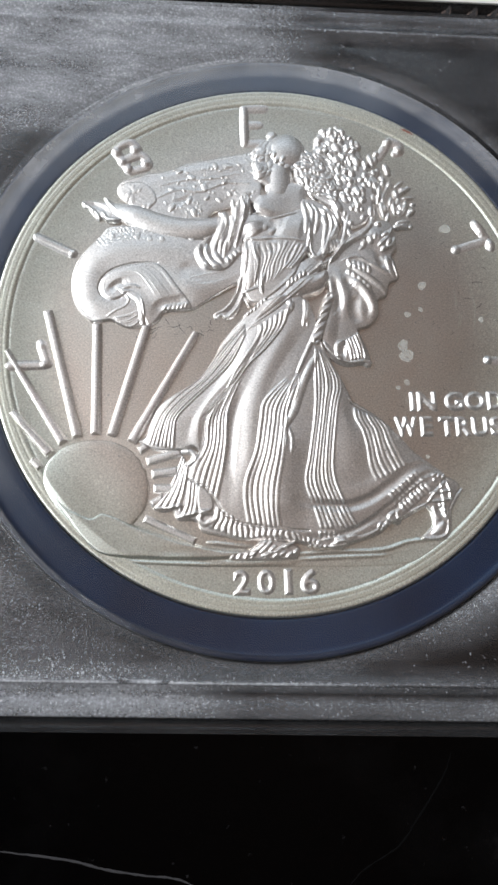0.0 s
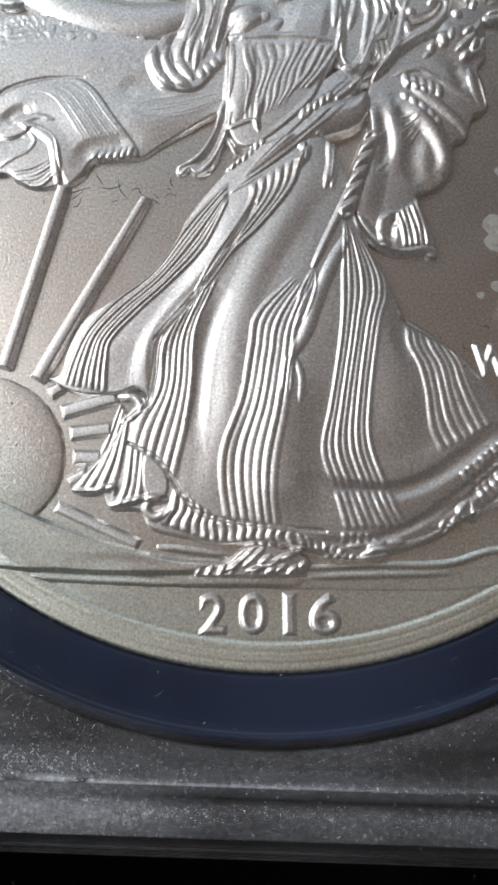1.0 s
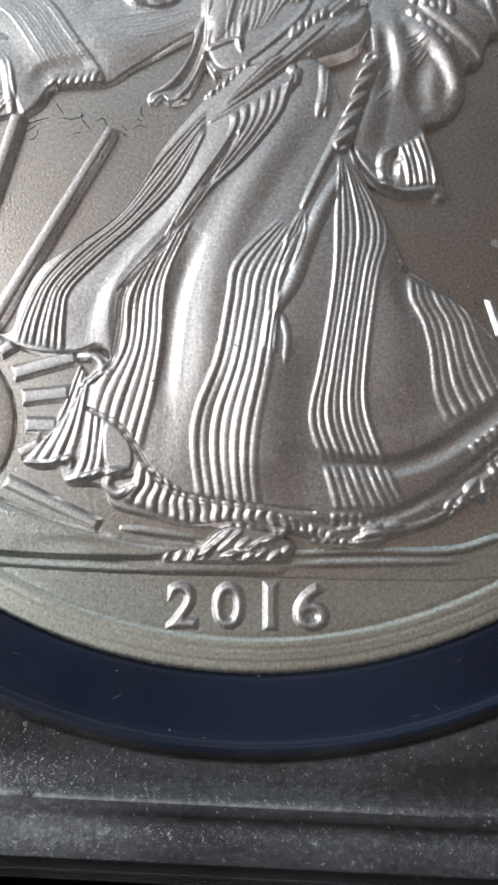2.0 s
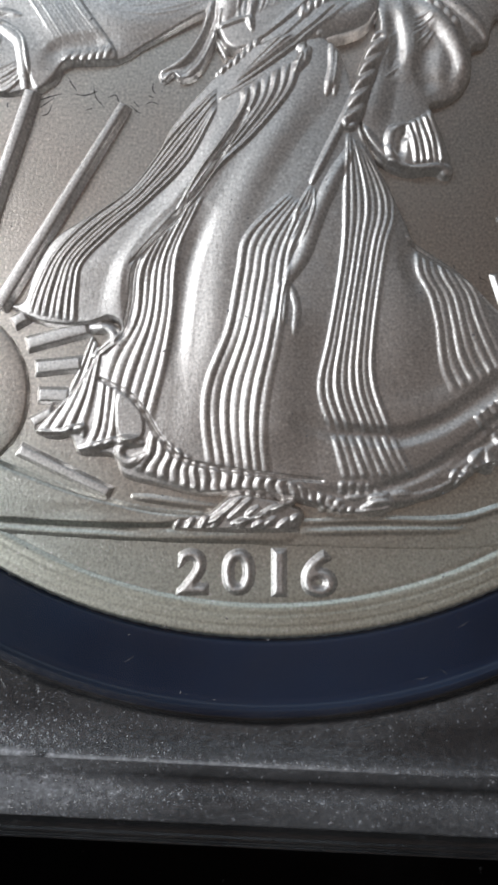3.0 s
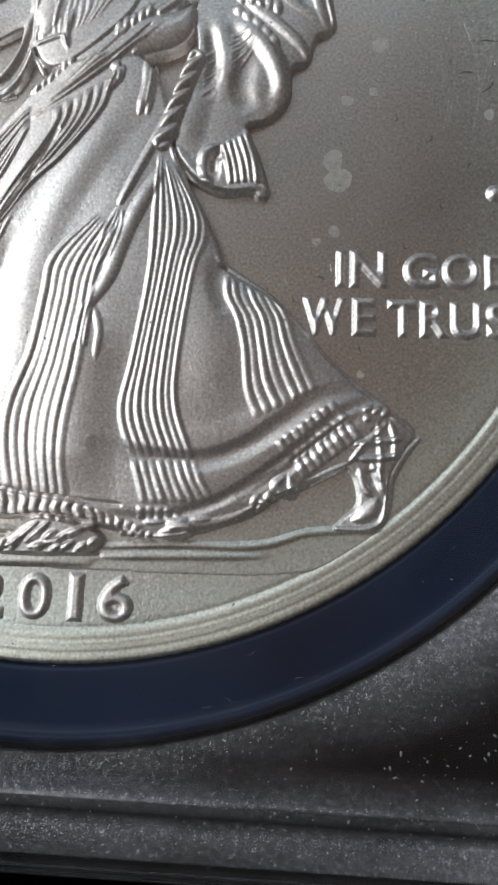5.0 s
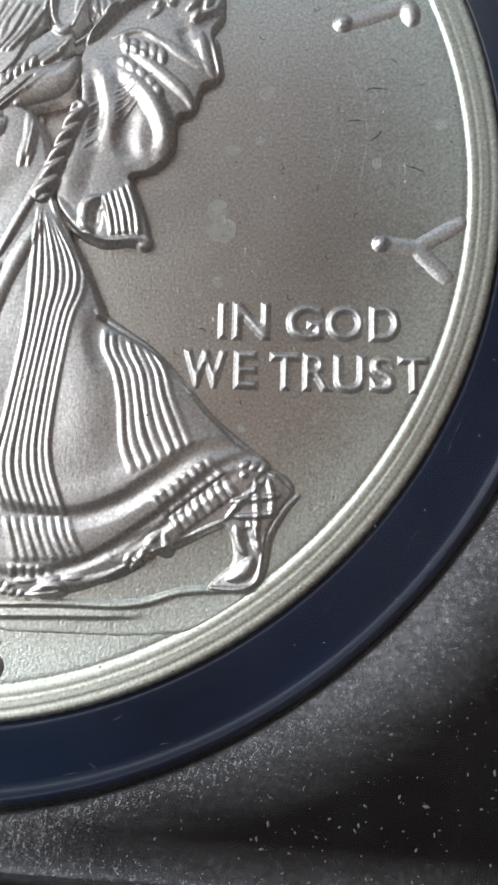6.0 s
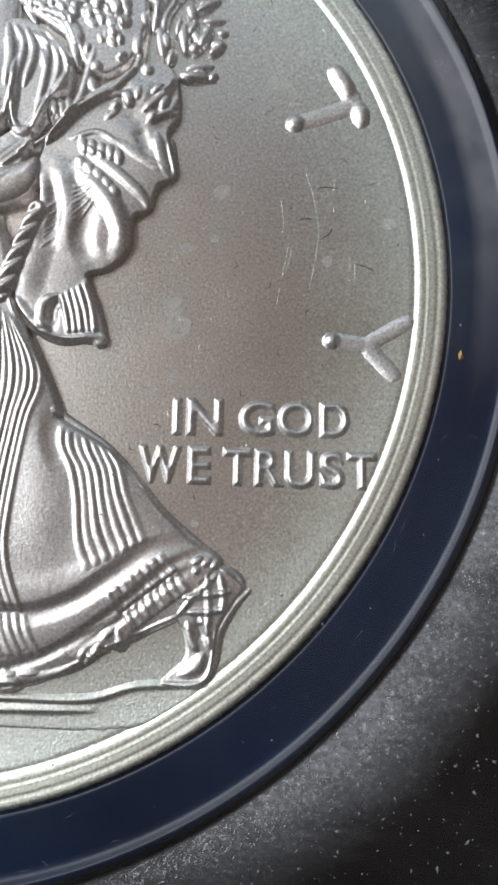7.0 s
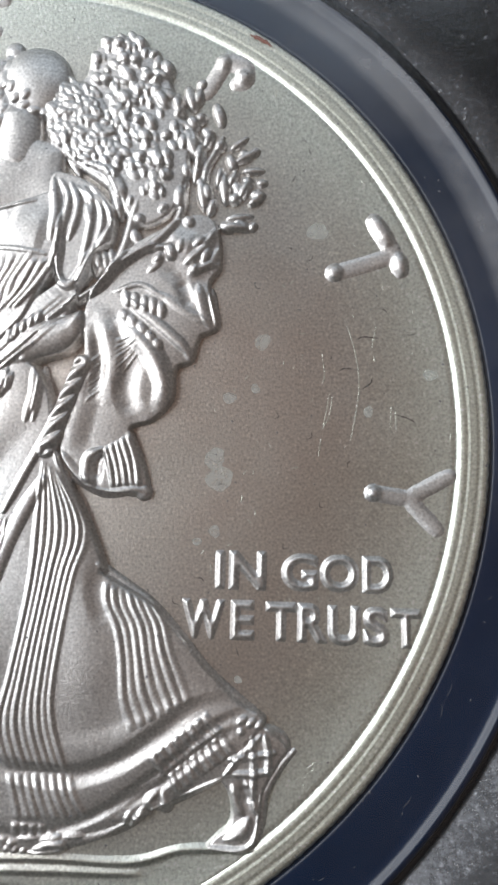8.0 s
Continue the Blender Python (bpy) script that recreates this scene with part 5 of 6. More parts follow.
figure.bead(9.86, 8.51, 0.34, 0.23, -21, 0.24)
figure.bead(10.52, 8.57, 0.39, 0.23, -27, 0.24)
figure.bead(10.93, 8.55, 0.19, 0.23, -26, 0.24)
figure.bead(7.62, 7.27, 0.38, 0.23, -74, 0.24)
figure.bead(7.13, 7.01, 0.30, 0.2, 56, 0.24)
figure.bead(6.24, 8.73, 0.25, 0.23, -74, 0.24)
figure.bead(7.22, 9.22, 0.17, 0.23, -46, 0.24)
figure.bead(6.10, 7.98, 0.39, 0.23, -70, 0.24)
figure.bead(8.80, 7.71, 0.30, 0.2, 39, 0.24)
figure.bead(9.07, 7.15, 0.39, 0.2, 70, 0.24)
figure.bead(8.63, 6.55, 0.27, 0.2, 62, 0.24)
figure.bead(8.52, 14.31, 0.39, 0.23, -97, 0.24)
figure.bead(7.72, 13.54, 0.29, 0.2, 60, 0.24)
figure.bead(6.00, 13.08, 0.24, 0.23, -52, 0.24)
figure.sprays(23, 22, 0.22, 0.16, 5.25, 13.14, 6.54, 14.05, 7.73, 14.31, 8.18, 12, 8, 10.48, 7.22, 9.23, 6.17, 8.97, 5.4, 10.21, 6.18, 11.23, lean=-70, spread=30)
figure.bead(10.29, 12.23, 0.47, 0.17, 37, 0.2)
figure.bead(10.66, 11.66, 0.57, 0.17, 31, 0.2)
figure.bead(10.93, 11.00, 0.47, 0.17, 1, 0.2)
figure.bead(10.05, 10.62, 0.41, 0.17, 66, 0.2)
figure.bead(10.54, 10.14, 0.43, 0.17, 67, 0.2)
figure.bead(11.03, 9.68, 0.35, 0.17, 32, 0.2)
figure.bead(10.39, 8.94, 0.58, 0.17, 7, 0.2)
figure.bead(10.22, 8.51, 0.53, 0.17, -5, 0.2)
figure.bead(9.49, 10.68, 0.44, 0.17, 81, 0.2)
figure.bead(9.21, 9.37, 0.39, 0.17, 74, 0.2)
figure.bead(11.29, 10.47, 0.24, 0.17, -5, 0.2)
figure.bead(8.62, 11.49, 0.51, 0.17, 84, 0.2)
figure.bead(8.98, 12.36, 0.37, 0.17, 75, 0.2)
# head: plain, with a domed cap of hair and a wreath
figure.mass(0.26, 0.8, -1.06, 12.76, -1.2, 14.47, -0.71, 15.68, 0.55, 16.13, 1.2, 15.2, 1.2, 12.6, 0.47, 11.75, -0.45, 12.09)
figure.mass(0.26, 1.5, 0.01, 12.25, 1.72, 12.3, 2.8, 11.9, 2.91, 10.73, 3.04, 9.56, 1.95, 9.24, 0.41, 8.91, -0.8, 9.41, -1.25, 10.24, -0.78, 11.08, -0.16, 11.24, dome=0.08)
figure.fold(0.6, 0.16, -0.58, 13.85, -0.62, 13.17, -0.57, 12.49)
figure.fold(0.55, 0.16, -0.46, 15.44, -0.5, 14.82, -0.48, 14.33)
figure.fold(0.7, 0.08, -1.04, 10.07, -0.34, 9.67, 0.27, 9.21)
figure.fold(2.4, 0.2, -0.9, 9.3, -0.7, 10.6, -0.2, 12.0)
figure.ridge(1.0, 0.46, 0.75, 13.9, 0.85, 12.6, 0.7, 11.5, 0.5, 10.8, taper=0.55, top=True)
figure.bead(1.5, 15.0, 1.5, 1.62, 0, 0.6, top=True)
figure.sprays(35, 30, 0.24, 0.1, -1.12, 13.1, -1.04, 14.82, -0.55, 15.85, 0.4, 16.06, 0.4, 14.81, 0.3, 13.44, 0.02, 12.76, -0.6, 12.56, lean=60)
for x, y, turn in ((0.55, 14.6, 70), (0.75, 14.1, 40), (1.1, 13.75, 20), (1.5, 13.55, 0), (1.95, 13.5, -10), (2.35, 13.62, -30), (1.2, 14.2, 50)):
    figure.bead(x, y, 0.3, 0.2, turn, 0.14)
figure.ridge(0.16, 0.1, 2.91, 12.76, 3.12, 11.57, 3.59, 10.73)
figure.bead(0.4, 16.48, 0.42, 0.42, 0, 0.26, top=True)
figure.bead(1.44, 16.37, 0.24, 0.28, 0, 0.2, top=True)
figure.bead(2, 16.27, 0.24, 0.28, 0, 0.2, top=True)
# strands between head and sleeve
figure.ridge(0.22, 0.2, -2.78, 10.72, -2.64, 9.03, -3.14, 7.13)
figure.ridge(0.2, 0.2, -2.08, 10.86, -2.02, 9.51, -2.59, 6.66)
figure.ridge(0.2, 0.2, -1.56, 10.72, -1.76, 9.75, -2.04, 8.55)
# twisted cord that hangs from the hand
figure.cord(0.34, 0.4, 0.75, 0.55, 4.26, 2.53, 3.91, 1.59, 3.54, 0.46, 3.22, -0.59, 3.04, -0.94)
figure.soften(1)
figure.swell(0.3, 1.5)
figure.build("relief_figure", SILVER_RELIEF, coin, "raised robed figure in struck silver", scale=0.72)

# ---- sun, ground, rays and lettering of the coin ----
sun = Relief(-17.6, -16.9, -7.2, -6.4, 0.05)
sun.mass(0.08, 0.3, -16.04, -11.08, -15.88, -9.67, -14.92, -8.57, -13.78, -8.11, -12.53, -8, -11.24, -8.22, -9.93, -9.04, -9.13, -10.29, -8.92, -11.59, -9.17, -12.83, -9.84, -13.77, -10.89, -14.51, -12.32, -14.75, -13.92, -14.34, -15.09, -13.48, -15.75, -12.4)
sun.mass(0.11, 4.6, -16.04, -11.08, -15.88, -9.67, -14.92, -8.57, -13.78, -8.11, -12.53, -8, -11.24, -8.22, -9.93, -9.04, -9.13, -10.29, -8.92, -11.59, -9.17, -12.83, -9.84, -13.77, -10.89, -14.51, -12.32, -14.75, -13.92, -14.34, -15.09, -13.48, -15.75, -12.4, add=True)
sun.build("sun_disc", SILVER_FIELD, coin, "domed rising sun in relief")
ground = Relief(-17.5, -18.4, 14.6, -9, 0.06)
ground.mass(0.25, 0.69, -15.3, -12.05, -14.25, -12.76, -13.5, -13.1, -12.73, -13.4, -12.06, -13.08, -11.09, -13.37, -9.99, -13.94, -8.89, -14.37, -6.84, -15.09, -4.39, -15.68, -2.2, -15.9, -3.58, -16.3, -5.75, -16.3, -8.46, -16.2, -11.71, -16.0, -13.2, -14.9, -14.4, -13.4)
ground.mass(0.02, 0.25, -13.14, -15.22, -9.75, -14.7, -6.33, -15.5, -3.66, -15.98, 0.15, -16.24, 4, -16.21, 7.51, -15.9, 9.5, -15.49, 11.45, -15.6, 10.2, -16.45, 7.82, -16.97, 3.96, -17.04, -3.68, -16.87, -7.46, -16.64, -11.41, -16.26, -13.14, -15.22, -15.11, -12.91)
ground.ridge(0.13, 0.06, -11.68, -16.26, -7.46, -16.57, -3.67, -16.72, 0.9, -16.75, taper=0.7)
ground.ridge(0.12, 0.05, -9.53, -16.21, -6.44, -16.24, -3.34, -16.56, 1.2, -16.58, taper=0.6)
ground.fold(0.4, -0.04, -8.31, -15.76, -5.42, -15.85, -2.73, -16.04)
ground.ridge(0.14, 0.08, -4.92, -15.23, -3.36, -15.43, -1.7, -15.63, taper=0.5)
ground.ridge(0.14, 0.09, 1.35, -16.14, 3.83, -16.02, 6.31, -16.01, 7.55, -15.86, 8.78, -15.48, 10.02, -15.35, 11.89, -15.3, taper=0.6)
ground.ridge(0.13, 0.07, 1.36, -16.49, 4.25, -16.41, 7.35, -16.34, taper=0.5)
ground.soften(1)
ground.build("ground_relief", SILVER_FIELD, coin, "low hills and ground lines in relief")


def ray(wide, high, *xy, narrow=1.0, mat=SILVER_RELIEF):
    """One struck ray: a straight flat-topped bar with steep sides and square ends; narrow gives its far end's share of the width."""
    a, b = pairs(xy)
    lo, hi = np.minimum(a, b) - wide - 0.1, np.maximum(a, b) + wide + 0.1
    r = Relief(lo[0], lo[1], hi[0], hi[1], 0.03)
    gx, gy = np.meshgrid(r.x0 + r.step * np.arange(r.nx), r.y0 + r.step * np.arange(r.ny))
    run = float(np.hypot(*(b - a)))
    ex, ey = (b - a) / run
    s = (gx - a[0]) * ex + (gy - a[1]) * ey
    across = np.abs((gy - a[1]) * ex - (gx - a[0]) * ey)
    half = wide * (1 + (narrow - 1) * np.clip(s / run, 0, 1))
    d = np.clip(np.minimum(np.minimum(s, run - s), half - across) / 0.15, 0, 1)
    r.h = high * (1 - (1 - d) ** 2) * (1 + 0.25 * np.clip(1 - (across / half) ** 2, 0, 1))
    r.soften(1)
    return r.build("sun_ray", mat, coin)


def glyph(strokes, tips, w, h, ends, high=()):
    """One letter of broad, low strokes, with some of their ends struck high."""
    p = np.vstack([pairs(s) for s in strokes])
    lo, hi = p.min(0) - w - 0.3, p.max(0) + w + 0.3
    r = Relief(lo[0], lo[1], hi[0], hi[1], 0.05)
    for s in strokes:
        r.ridge(w, h, *s, taper=0.85, power=3.0, top=True)
    for x, y in pairs(tips):
        r.bead(x, y, w * 1.0, w * 1.0, 0, ends, top=True)
    for seg in high:
        r.ridge(w * 0.95, ends, *seg, taper=0.8, power=2.4, top=True)
    r.soften(2)
    return r.build("letter", SILVER_RELIEF, coin)


def character(ch, x0, x1, y0, y1, h, name="letter"):
    """A raised character of the built-in font, fitted between x0 and x1, y0 and y1 (mm), its strokes rounded like a struck letter."""
    cu = bpy.data.curves.new(name, "FONT")
    cu.body, cu.size, cu.offset, cu.resolution_u = ch, 1.0, 0.036, 6
    tmp = bpy.data.objects.new(name, cu)
    scene.collection.objects.link(tmp)
    bpy.context.view_layer.update()
    flat = bpy.data.meshes.new_from_object(tmp.evaluated_get(bpy.context.evaluated_depsgraph_get()))
    bpy.data.objects.remove(tmp)
    bpy.data.curves.remove(cu)
    co = np.empty(len(flat.vertices) * 3)
    flat.vertices.foreach_get("co", co)
    co = co.reshape(-1, 3)[:, :2]
    lo, hi = co.min(0), co.max(0)
    co = (co - lo) / (hi - lo) * (x1 - x0, y1 - y0) + (x0, y0)
    flat.calc_loop_triangles()
    r = Relief(x0 - 0.1, y0 - 0.1, x1 + 0.1, y1 + 0.1, 0.022)
    gx, gy = np.meshgrid(r.x0 + r.step * np.arange(r.nx), r.y0 + r.step * np.arange(r.ny))
    solid = np.zeros(gx.shape, bool)
    for t in flat.loop_triangles:
        (ax, ay), (bx, by), (cx, cy) = (co[k] for k in t.vertices)
        e = [(bx - ax) * (gy - ay) - (by - ay) * (gx - ax), (cx - bx) * (gy - by) - (cy - by) * (gx - bx), (ax - cx) * (gy - cy) - (ay - cy) * (gx - cx)]
        solid |= ((e[0] >= 0) & (e[1] >= 0) & (e[2] >= 0)) | ((e[0] <= 0) & (e[1] <= 0) & (e[2] <= 0))
    bpy.data.meshes.remove(flat)
    for ax in (0, 1):      # struck a little bolder than the outline
        solid |= np.roll(solid, 1, ax) | np.roll(solid, -1, ax)
    out = np.stack([gx[~solid], gy[~solid]], 1)
    ins = np.stack([gx[solid], gy[solid]], 1)
    d = np.array([np.sqrt(((out - p) ** 2).sum(1).min()) for p in ins])
    k = np.clip(d / min(0.2, d.max()), 0, 1)
    r.h[solid] = h * (1 - (1 - k) ** 2)
    r.soften(4)
    return r.build(name, SILVER_RELIEF, coin)


ray(0.26, 0.27, -5.6, 0.04, -10.19, -8.19, narrow=1.4)
ray(0.32, 0.27, -9.25, 0.53, -11.61, -7.72)
ray(0.32, 0.27, -12.85, 0.74, -12.71, -7.62)
ray(0.32, 0.27, -16.44, 1.73, -13.95, -7.81)
ray(0.2, 0.22, -19.1, -1.4, -14.87, -8.2, narrow=1.7)
ray(0.26, 0.22, -18.5, -5.93, -15.69, -9.03, narrow=1.3)
ray(0.26, 0.2, -16.98, -9.37, -16.26, -10.05)
ray(0.3, 0.17, -9.65, -8.8, -9.05, -8.42)
ray(0.33, 0.17, -9.1, -9.59, -6.7, -8.9)
ray(0.33, 0.17, -8.74, -10.48, -6.9, -10.27)
ray(0.33, 0.17, -8.59, -11.5, -7.3, -11.51)
ray(0.28, 0.17, -8.77, -12.59, -7.9, -12.1)
ray(0.28, 0.14, -9.2, -13.52, -5.7, -15.15, narrow=0.9)
glyph([(-18.94, -2.58, -16.24, -2.39), (-16.24, -2.39, -16.8, -0.8)], (-16.48, -2.39, -16.71, -0.98), 0.34, 0.14, 0.2)
glyph([(-17.47, 7.55, -14.83, 6.34)], (-14.83, 6.34), 0.34, 0.16, 0.2)
glyph([(-11.9, 15.02, -10.65, 13.28), (-11.9, 15.02, -10.82, 15.63, -10.11, 15.03, -10.97, 14.12), (-11.06, 14.22, -9.84, 14.63, -9.31, 13.83, -10.52, 13.28)], (-11.68, 14.72, -11.23, 14.02, -10.78, 13.43, -10.29, 15.03, -9.48, 13.93), 0.34, 0.1, 0.2)
glyph([(-1.75, 18.78, -1.72, 15.79), (-1.75, 18.78, -0.12, 18.8), (-1.73, 17.43, -0.52, 17.44), (-1.72, 15.84, -0.11, 15.9)], (), 0.34, 0.07, 0.2, [(-1.75, 18.7, -1.73, 15.9)])
glyph([(8.81, 14.48, 9.66, 15.87), (9.66, 15.87, 10.39, 15.53, 10.5, 15, 10.12, 14.87)], (9.56, 15.76, 10.4, 15.08), 0.34, 0.08, 0.2)
glyph([(14.3, 6.58, 16.6, 7.25), (15.87, 8.74, 16.37, 7.89, 16.91, 6.78)], (14.32, 6.61), 0.34, 0.06, 0.2, [(15.87, 8.74, 16.42, 7.85), (16.85, 7.1, 16.98, 6.62)])
glyph([(15.87, -2.34, 17.17, -2.53), (17.17, -2.53, 18.71, -1.65), (17.17, -2.53, 18.23, -3.71)], (15.87, -2.34), 0.3, 0.06, 0.2)
character("2", -3.16, -2.06, -18.73, -17.15, 0.15, "numeral")
character("0", -1.54, -0.38, -18.73, -17.15, 0.15, "numeral")
character("1", 0.27, 0.77, -18.77, -17.13, 0.15, "numeral")
character("6", 1.35, 2.60, -18.77, -17.17, 0.15, "numeral")
character("I", 9.85, 10.14, -6.13, -4.75, 0.15)
character("N", 10.36, 11.75, -6.15, -4.73, 0.15)
character("G", 12.39, 13.76, -6.14, -4.77, 0.15)
character("O", 13.88, 15.29, -6.13, -4.78, 0.15)
character("D", 15.48, 16.57, -6.14, -4.79, 0.15)
character("W", 8.59, 10.19, -8.02, -6.60, 0.15)
character("E", 10.47, 11.33, -8.02, -6.60, 0.15)
character("T", 11.81, 12.94, -8.03, -6.63, 0.15)
character("R", 13.03, 14.11, -8.04, -6.64, 0.15)
character("U", 14.18, 15.34, -8.09, -6.68, 0.15)
character("S", 15.51, 16.40, -8.08, -6.69, 0.15)
character("T", 16.51, 17.56, -8.07, -6.71, 0.15)

# ---- stains, scratches and dust ----

def blot(x, y, r, seed):
    """A flat milky stain with an uneven outline, a hair above the coin's field."""
    rnd = random.Random(seed)
    bm = bmesh.new()
    ph = [rnd.uniform(0, 6.28) for _ in range(3)]
    mid = bm.verts.new((x * MM, y * MM, 0.006 * MM))
    ring = []
    for k in range(28):
        a = 2 * math.pi * k / 28
        q = r * (1 + 0.10 * math.sin(2 * a + ph[0]) + 0.07 * math.sin(3 * a + ph[1]) + 0.04 * math.sin(7 * a + ph[2]))
        ring.append(bm.verts.new(((x + q * math.cos(a)) * MM, (y + q * math.sin(a)) * MM, 0.003 * MM)))
    for k in range(28):
        bm.faces.new((mid, ring[k], ring[(k + 1) % 28]))
    return finish("milk_spot", bm, STAIN, coin)


def ribbon(bm, xy, w, z, jag=0.0, seed=0, rise=0.35):
    """A thin raised strip along a smooth line, mm; jag makes its width uneven."""
    rnd = random.Random(seed)
    p = spline(pairs(xy), 10)
    rows = []
    for i, q in enumerate(p):
        t = p[min(i + 1, len(p) - 1)] - p[max(i - 1, 0)]
        n = np.array([-t[1], t[0]]) / (np.hypot(*t) + 1e-9)
        k = w * (1 + jag * rnd.uniform(-1, 1)) * min(1.0, 0.25 + 3 * min(i, len(p) - 1 - i) / len(p))
        c = q + n * w * jag * rnd.uniform(-0.6, 0.6)
        rows.append([bm.verts.new(((c[0] + n[0] * s * k) * MM, (c[1] + n[1] * s * k) * MM, (z + h) * MM)) for s, h in ((-1, 0.0), (0, w * rise), (1, 0.0))])
    for a, b in zip(rows, rows[1:]):
        for i in (0, 1):
            bm.faces.new((a[i], a[i + 1], b[i + 1], b[i]))


blot(9.64, -1.13, 0.42, 0)
blot(9.85, -1.93, 0.50, 1)
blot(11.44, 3.67, 0.33, 2)
blot(13.60, 8.38, 0.40, 3)
blot(10.16, 1.34, 0.25, 4)
blot(9.71, -3.97, 0.23, 5)
blot(15.69, 0.87, 0.21, 6)
blot(18.08, 2.34, 0.25, 7)
blot(9.04, -4.38, 0.17, 8)
blot(10.77, -9.51, 0.15, 9)
blot(11.19, 1.73, 0.19, 10)
bm = bmesh.new()
ribbon(bm, (14.74, 4.64, 15.13, 3.44, 15.33, 2.06, 15.18, 0.7, 14.98, -0.32), 0.017, 0.002, 0.3, 0, 0.3)
ribbon(bm, (16.57, 1.06, 16.54, 0.05), 0.017, 0.002, 0.3, 1, 0.3)
ribbon(bm, (14.14, 1.54, 14.05, 0.91, 13.89, 0.18), 0.017, 0.002, 0.3, 2, 0.3)
ribbon(bm, (13.83, -0.23, 13.74, -0.94), 0.017, 0.002, 0.3, 3, 0.3)
ribbon(bm, (15.99, 4.38, 15.83, 3.45), 0.017, 0.002, 0.3, 4, 0.3)
ribbon(bm, (14.47, 8.74, 14.13, 8.37, 14.01, 8.12), 0.017, 0.002, 0.3, 5, 0.3)
ribbon(bm, (14.29, 1.51, 14.12, 0.6, 13.85, 0.14), 0.017, 0.002, 0.3, 6, 0.3)
ribbon(bm, (16.74, 0.87, 16.77, 0.08), 0.017, 0.002, 0.3, 7, 0.3)
ribbon(bm, (11.81, 14.55, 11.77, 14.16), 0.017, 0.002, 0.3, 8, 0.3)
ribbon(bm, (15.41, -9.96, 15.73, -10.26), 0.017, 0.002, 0.3, 14, 0.3)
ribbon(bm, (15.62, -10.86, 15.94, -11.05), 0.017, 0.002, 0.3, 15, 0.3)
ribbon(bm, (13.97, -8.27, 14.29, -8.36), 0.017, 0.002, 0.3, 16, 0.3)
ribbon(bm, (2.3, 0.92, 2.52, 1.04, 2.57, 0.69), 0.017, 0.002, 0.3, 17, 0.3)
ribbon(bm, (15.07, -5.69, 15.39, -5.94), 0.017, 0.002, 0.3, 18, 0.3)
ribbon(bm, (13.82, 3.35, 13.94, 2.42, 13.88, 1.96), 0.017, 0.002, 0.3, 19, 0.3)
rnd = random.Random(7)
for k in range(130):
    a, r = rnd.uniform(-1.2, 1.0), rnd.uniform(9, 18.8)
    x, y, d, n = r * math.cos(a), r * math.sin(a), rnd.gauss(1.5, 0.9), rnd.uniform(0.04, 0.2)
    bend = rnd.gauss(0, 0.12)
    ribbon(bm, (x, y, x + n * math.cos(d), y + n * math.sin(d), x + 1.8 * n * math.cos(d + bend), y + 1.8 * n * math.sin(d + bend)), rnd.choice((0.009, 0.012, 0.018)), 0.002, 0.3, k, 0.5)
tagged(finish("hairline_scratches", bm, SILVER_RIM, coin, "fine bright hairline scratches"), kind="stuff")


bm = bmesh.new()
CRINKLES = [(-9.12, 0.17, -8.56, 0.37, -8.12, 0.49), (-8.98, -0.1, -8.44, 0.32), (-8.92, -0.43, -8.66, -0.33, -8.5, 0.04), (-7.92, 1.2, -7.73, 0.85, -7.55, 0.62),
            (-7.68, 0.5, -7.23, 0.44, -6.69, 0.63), (-6.91, 0.86, -6.79, 0.35, -6.44, -0.06), (-6.34, 0.36, -6.02, 0.46, -5.85, 0.06), (-5.45, 0.07, -5.18, -0.18, -5.0, -0.27),
            (-5.32, 0.24, -5.09, -0.04), (-4.88, 0.1, -4.61, 0.2, -4.3, 0.11), (-4.55, 1.02, -4.58, 0.72, -4.44, 0.53), (-4.75, 0.48, -4.53, 0.39), (-7.21, -0.19, -6.88, -0.07),
            (15.2, 3.8, 15.5, 3.92, 16.1, 3.86), (14.5, 2.5, 14.74, 2.62, 15.1, 2.6), (15.41, 1.77, 15.75, 2.0, 15.86, 2.28), (16.75, 0.77, 17.19, 0.62, 17.52, 0.44)]
for k, xy in enumerate(CRINKLES):
    ribbon(bm, xy, 0.02, 0.006, 0.5, k)
rnd = random.Random(11)
for k in range(34):
    a, r, d, n = rnd.uniform(-1.0, 0.75), rnd.uniform(9.5, 18.0), rnd.uniform(0, 3.14), rnd.uniform(0.08, 0.22)
    x, y, bend = r * math.cos(a), r * math.sin(a), rnd.gauss(0, 0.5)
    ribbon(bm, (x, y, x + n * math.cos(d), y + n * math.sin(d), x + 1.8 * n * math.cos(d + bend), y + 1.8 * n * math.sin(d + bend)), 0.014, 0.006, 0.5, k)
tagged(finish("dark_scuffs", bm, DARK_SCUFF, coin, "short dark crinkled scuffs in the silver"), kind="stuff")


def speck(bm, rnd, x, y, z, r):
    """A tiny uneven crumb."""
    turn, ex = rnd.uniform(0, 6.28), rnd.uniform(1.0, 2.2)
    c, s = math.cos(turn), math.sin(turn)
    v = []
    for dx, dy, dz in ((1, 0, 0), (0.2, 1, 0), (-1, 0.3, 0), (-0.3, -1, 0), (0.1, 0, 0.7)):
        px, py = dx * r * ex * rnd.uniform(0.7, 1.2), dy * r * rnd.uniform(0.6, 1.2)
        v.append(bm.verts.new(((x + px * c - py * s) * MM, (y + px * s + py * c) * MM, (z + dz * r) * MM)))
    for k in range(4):
        bm.faces.new((v[k], v[(k + 1) % 4], v[4]))


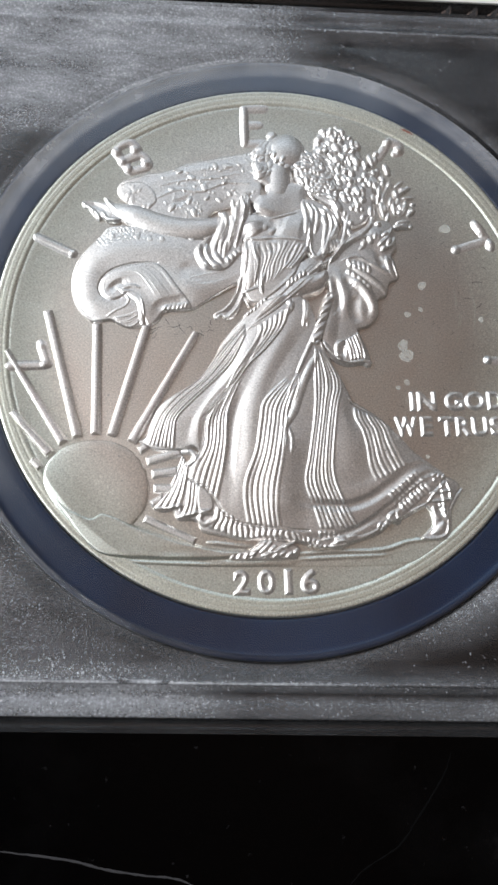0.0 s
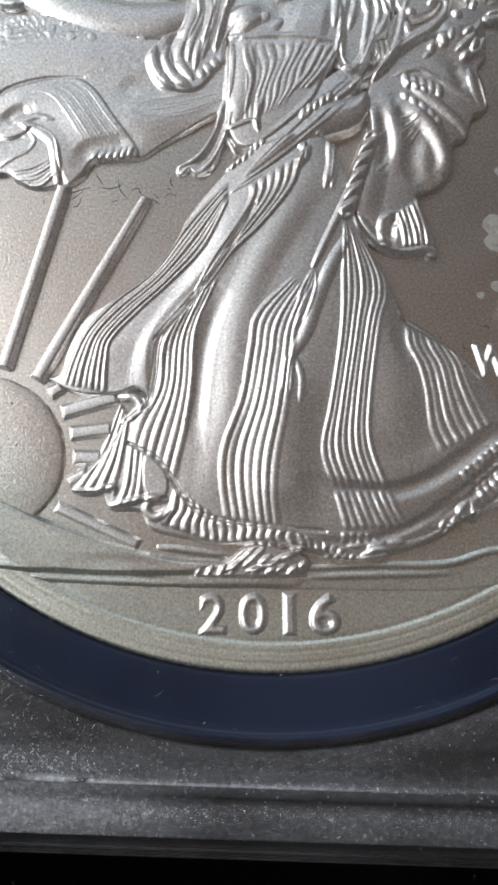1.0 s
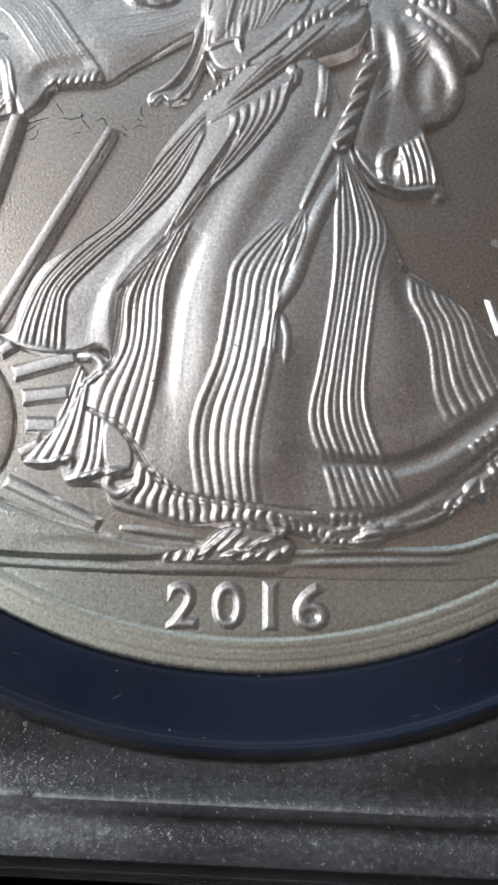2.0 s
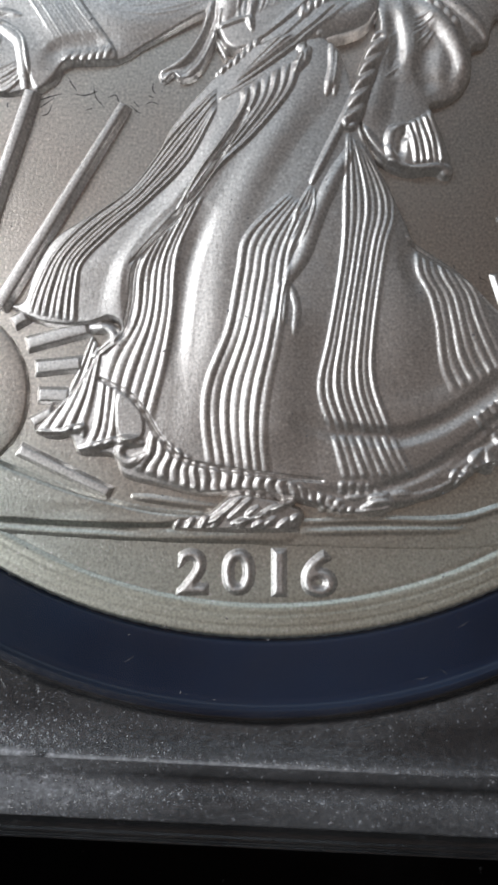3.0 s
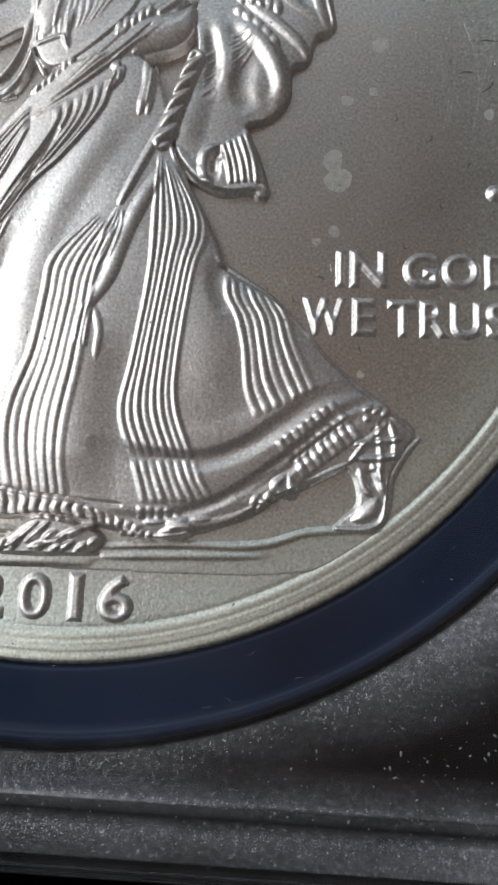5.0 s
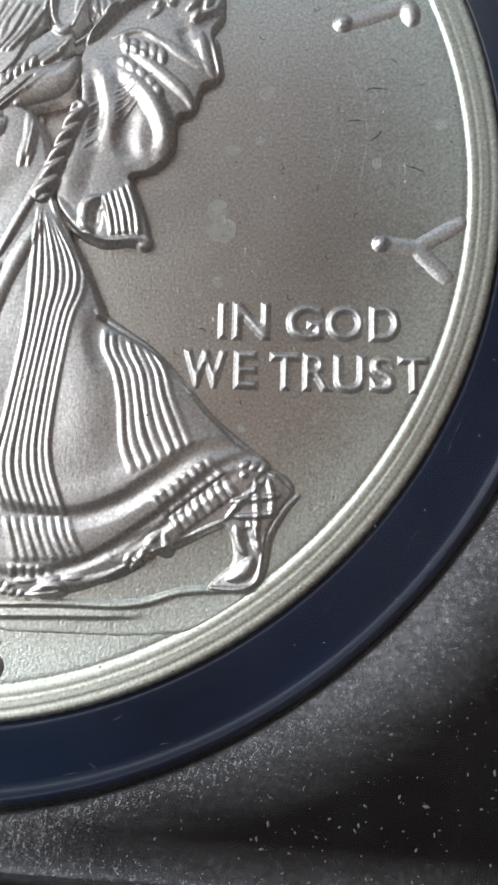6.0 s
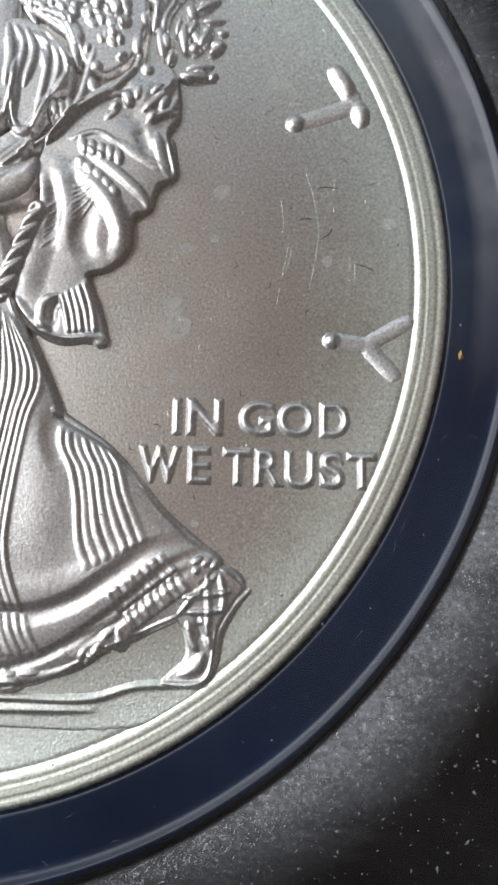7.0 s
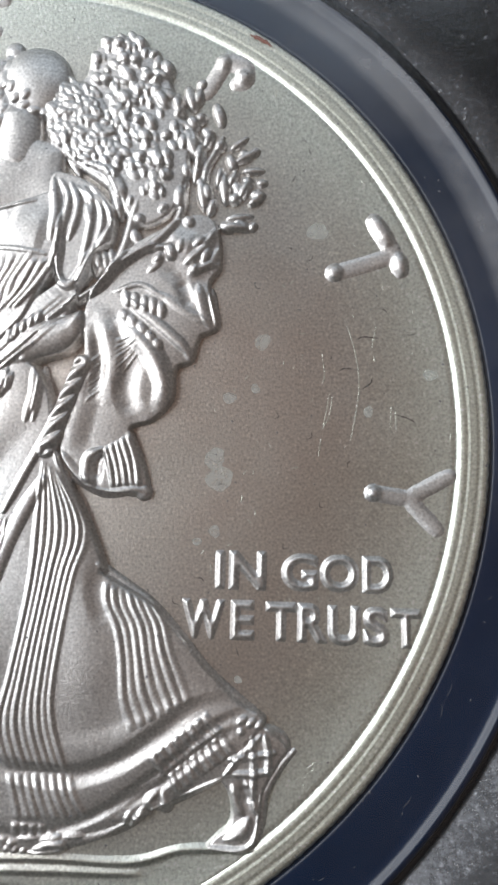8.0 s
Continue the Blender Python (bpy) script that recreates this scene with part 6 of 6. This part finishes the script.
def turned(x, y):
    c, s = math.cos(HOLDER_TURN), math.sin(HOLDER_TURN)
    return x * c - y * s, x * s + y * c


bm = bmesh.new()
rnd = random.Random(5)
# on the clear window
for k in range(760):
    a, r = rnd.uniform(0, 6.28), 22.4 * math.sqrt(rnd.uniform(0.02, 1))
    if r < 19 and rnd.random() < 0.4:
        continue
    speck(bm, rnd, r * math.cos(a), r * math.sin(a), COIN_Z + 0.952, rnd.choice((0.012, 0.015, 0.02, 0.03, 0.04)))
# on the shell: thick by the front corners and along the front groove
made = 0
while made < 3000:
    x, y = rnd.uniform(-28, 28), rnd.uniform(-26.2, 26)
    r = math.hypot(x, y)
    keep = 0.9 if (x < -3 and y < -15) else 0.75 if y < -10 and x > 8 else 0.3
    if r < 23.3 or rnd.random() > keep:
        continue
    speck(bm, rnd, *turned(x, y), COIN_Z + shell_height(x, y), rnd.choice((0.012, 0.016, 0.02, 0.026, 0.03, 0.04, 0.06)))
    made += 1
# specks in the groove stand in for glints on its moulded bumps
for k in range(1500):
    x = rnd.uniform(-25, 27)
    y = EDGE_S + rnd.gauss(2.05, 0.17)
    speck(bm, rnd, *turned(x, y), COIN_Z + shell_height(x, y), rnd.choice((0.014, 0.018, 0.024)))
# specks round the collar stand in for sparkle on its texture
for k in range(1900):
    a = rnd.uniform(3.3, 6.6) if k < 900 else rnd.uniform(5.2, 6.5)
    r = 23.3 + abs(rnd.gauss(0, 0.5 if k < 900 else 1.0))
    x, y = r * math.cos(a), r * math.sin(a)
    speck(bm, rnd, x, y, COIN_Z + shell_height(x, y), rnd.choice((0.014, 0.018, 0.026)))
tagged(finish("dust", bm, DUST_AND_GLINTS, None, "pale dust specks and made-up glints on the clear plastic holder", smooth=False), "", "dust", "", "stuff")

bm = bmesh.new()
for k in range(40):
    a, r, d = rnd.uniform(3.0, 6.9), rnd.uniform(20.6, 22.3), rnd.uniform(0, 3.14)
    x, y, n = r * math.cos(a), r * math.sin(a), rnd.uniform(0.1, 0.3)
    ribbon(bm, (x, y, x + n * math.cos(d), y + n * math.sin(d), x + 1.7 * n * math.cos(d + 0.15), y + 1.7 * n * math.sin(d + 0.15)), 0.011, COIN_Z + 0.955, 0.4, k)
tagged(finish("fibres", bm, FIBRE, None, "fine pale fibres and scratches on the plastic window"), "", "fibre", "", "stuff")

bm = bmesh.new()
speck(bm, random.Random(3), 20.75, -2.91, COIN_Z + 0.325, 0.16)
tagged(finish("gold_flake", bm, GOLD_FLAKE, None, smooth=False), "tiny ochre flake lying on the blue ring", "flake")
bm = bmesh.new()
ribbon(bm, (10.64, 16.83, 11.09, 16.63, 11.59, 16.28), 0.08, COIN_Z + 0.515, 0.4, 3)
tagged(finish("red_fleck", bm, RED_FLAKE, None, smooth=False), "tiny red fleck beside the silver rim", "fleck")

bm = bmesh.new()
ribbon(bm, (-21.63, -34.96, -19.32, -35.49, -16.26, -35.94, -13.96, -36.36, -12.22, -36.84, -9.35, -37.35, -7.82, -37.51, -6.09, -38.15, -3.25, -40.54), 0.07, 0.002, 0.3, 2)
finish("vein", bm, VEIN, table, "thin white vein in the marble")
bm = bmesh.new()
ribbon(bm, (12.38, -30.16, 11.61, -31.8, 9.56, -34.46, 8.03, -36.18, 5.36, -37.65, 3.7, -39.47), 0.06, 0.002, 0.5, 4)
finish("vein", bm, VEIN_FAINT, table, "faint grey vein in the marble")

# the coin's field is struck slightly hollow: it rises towards the rim
for ob in coin.children:
    co = np.empty(len(ob.data.vertices) * 3)
    ob.data.vertices.foreach_get("co", co)
    co = co.reshape(-1, 3)
    r = np.clip(np.hypot(co[:, 0], co[:, 1]) / MM - 13.0, 0, 6.07)
    co[:, 2] += np.where(co[:, 2] > -0.5 * MM, 0.0018 * r ** 3 * MM, 0)
    ob.data.vertices.foreach_set("co", co.ravel())
    ob.data.update()
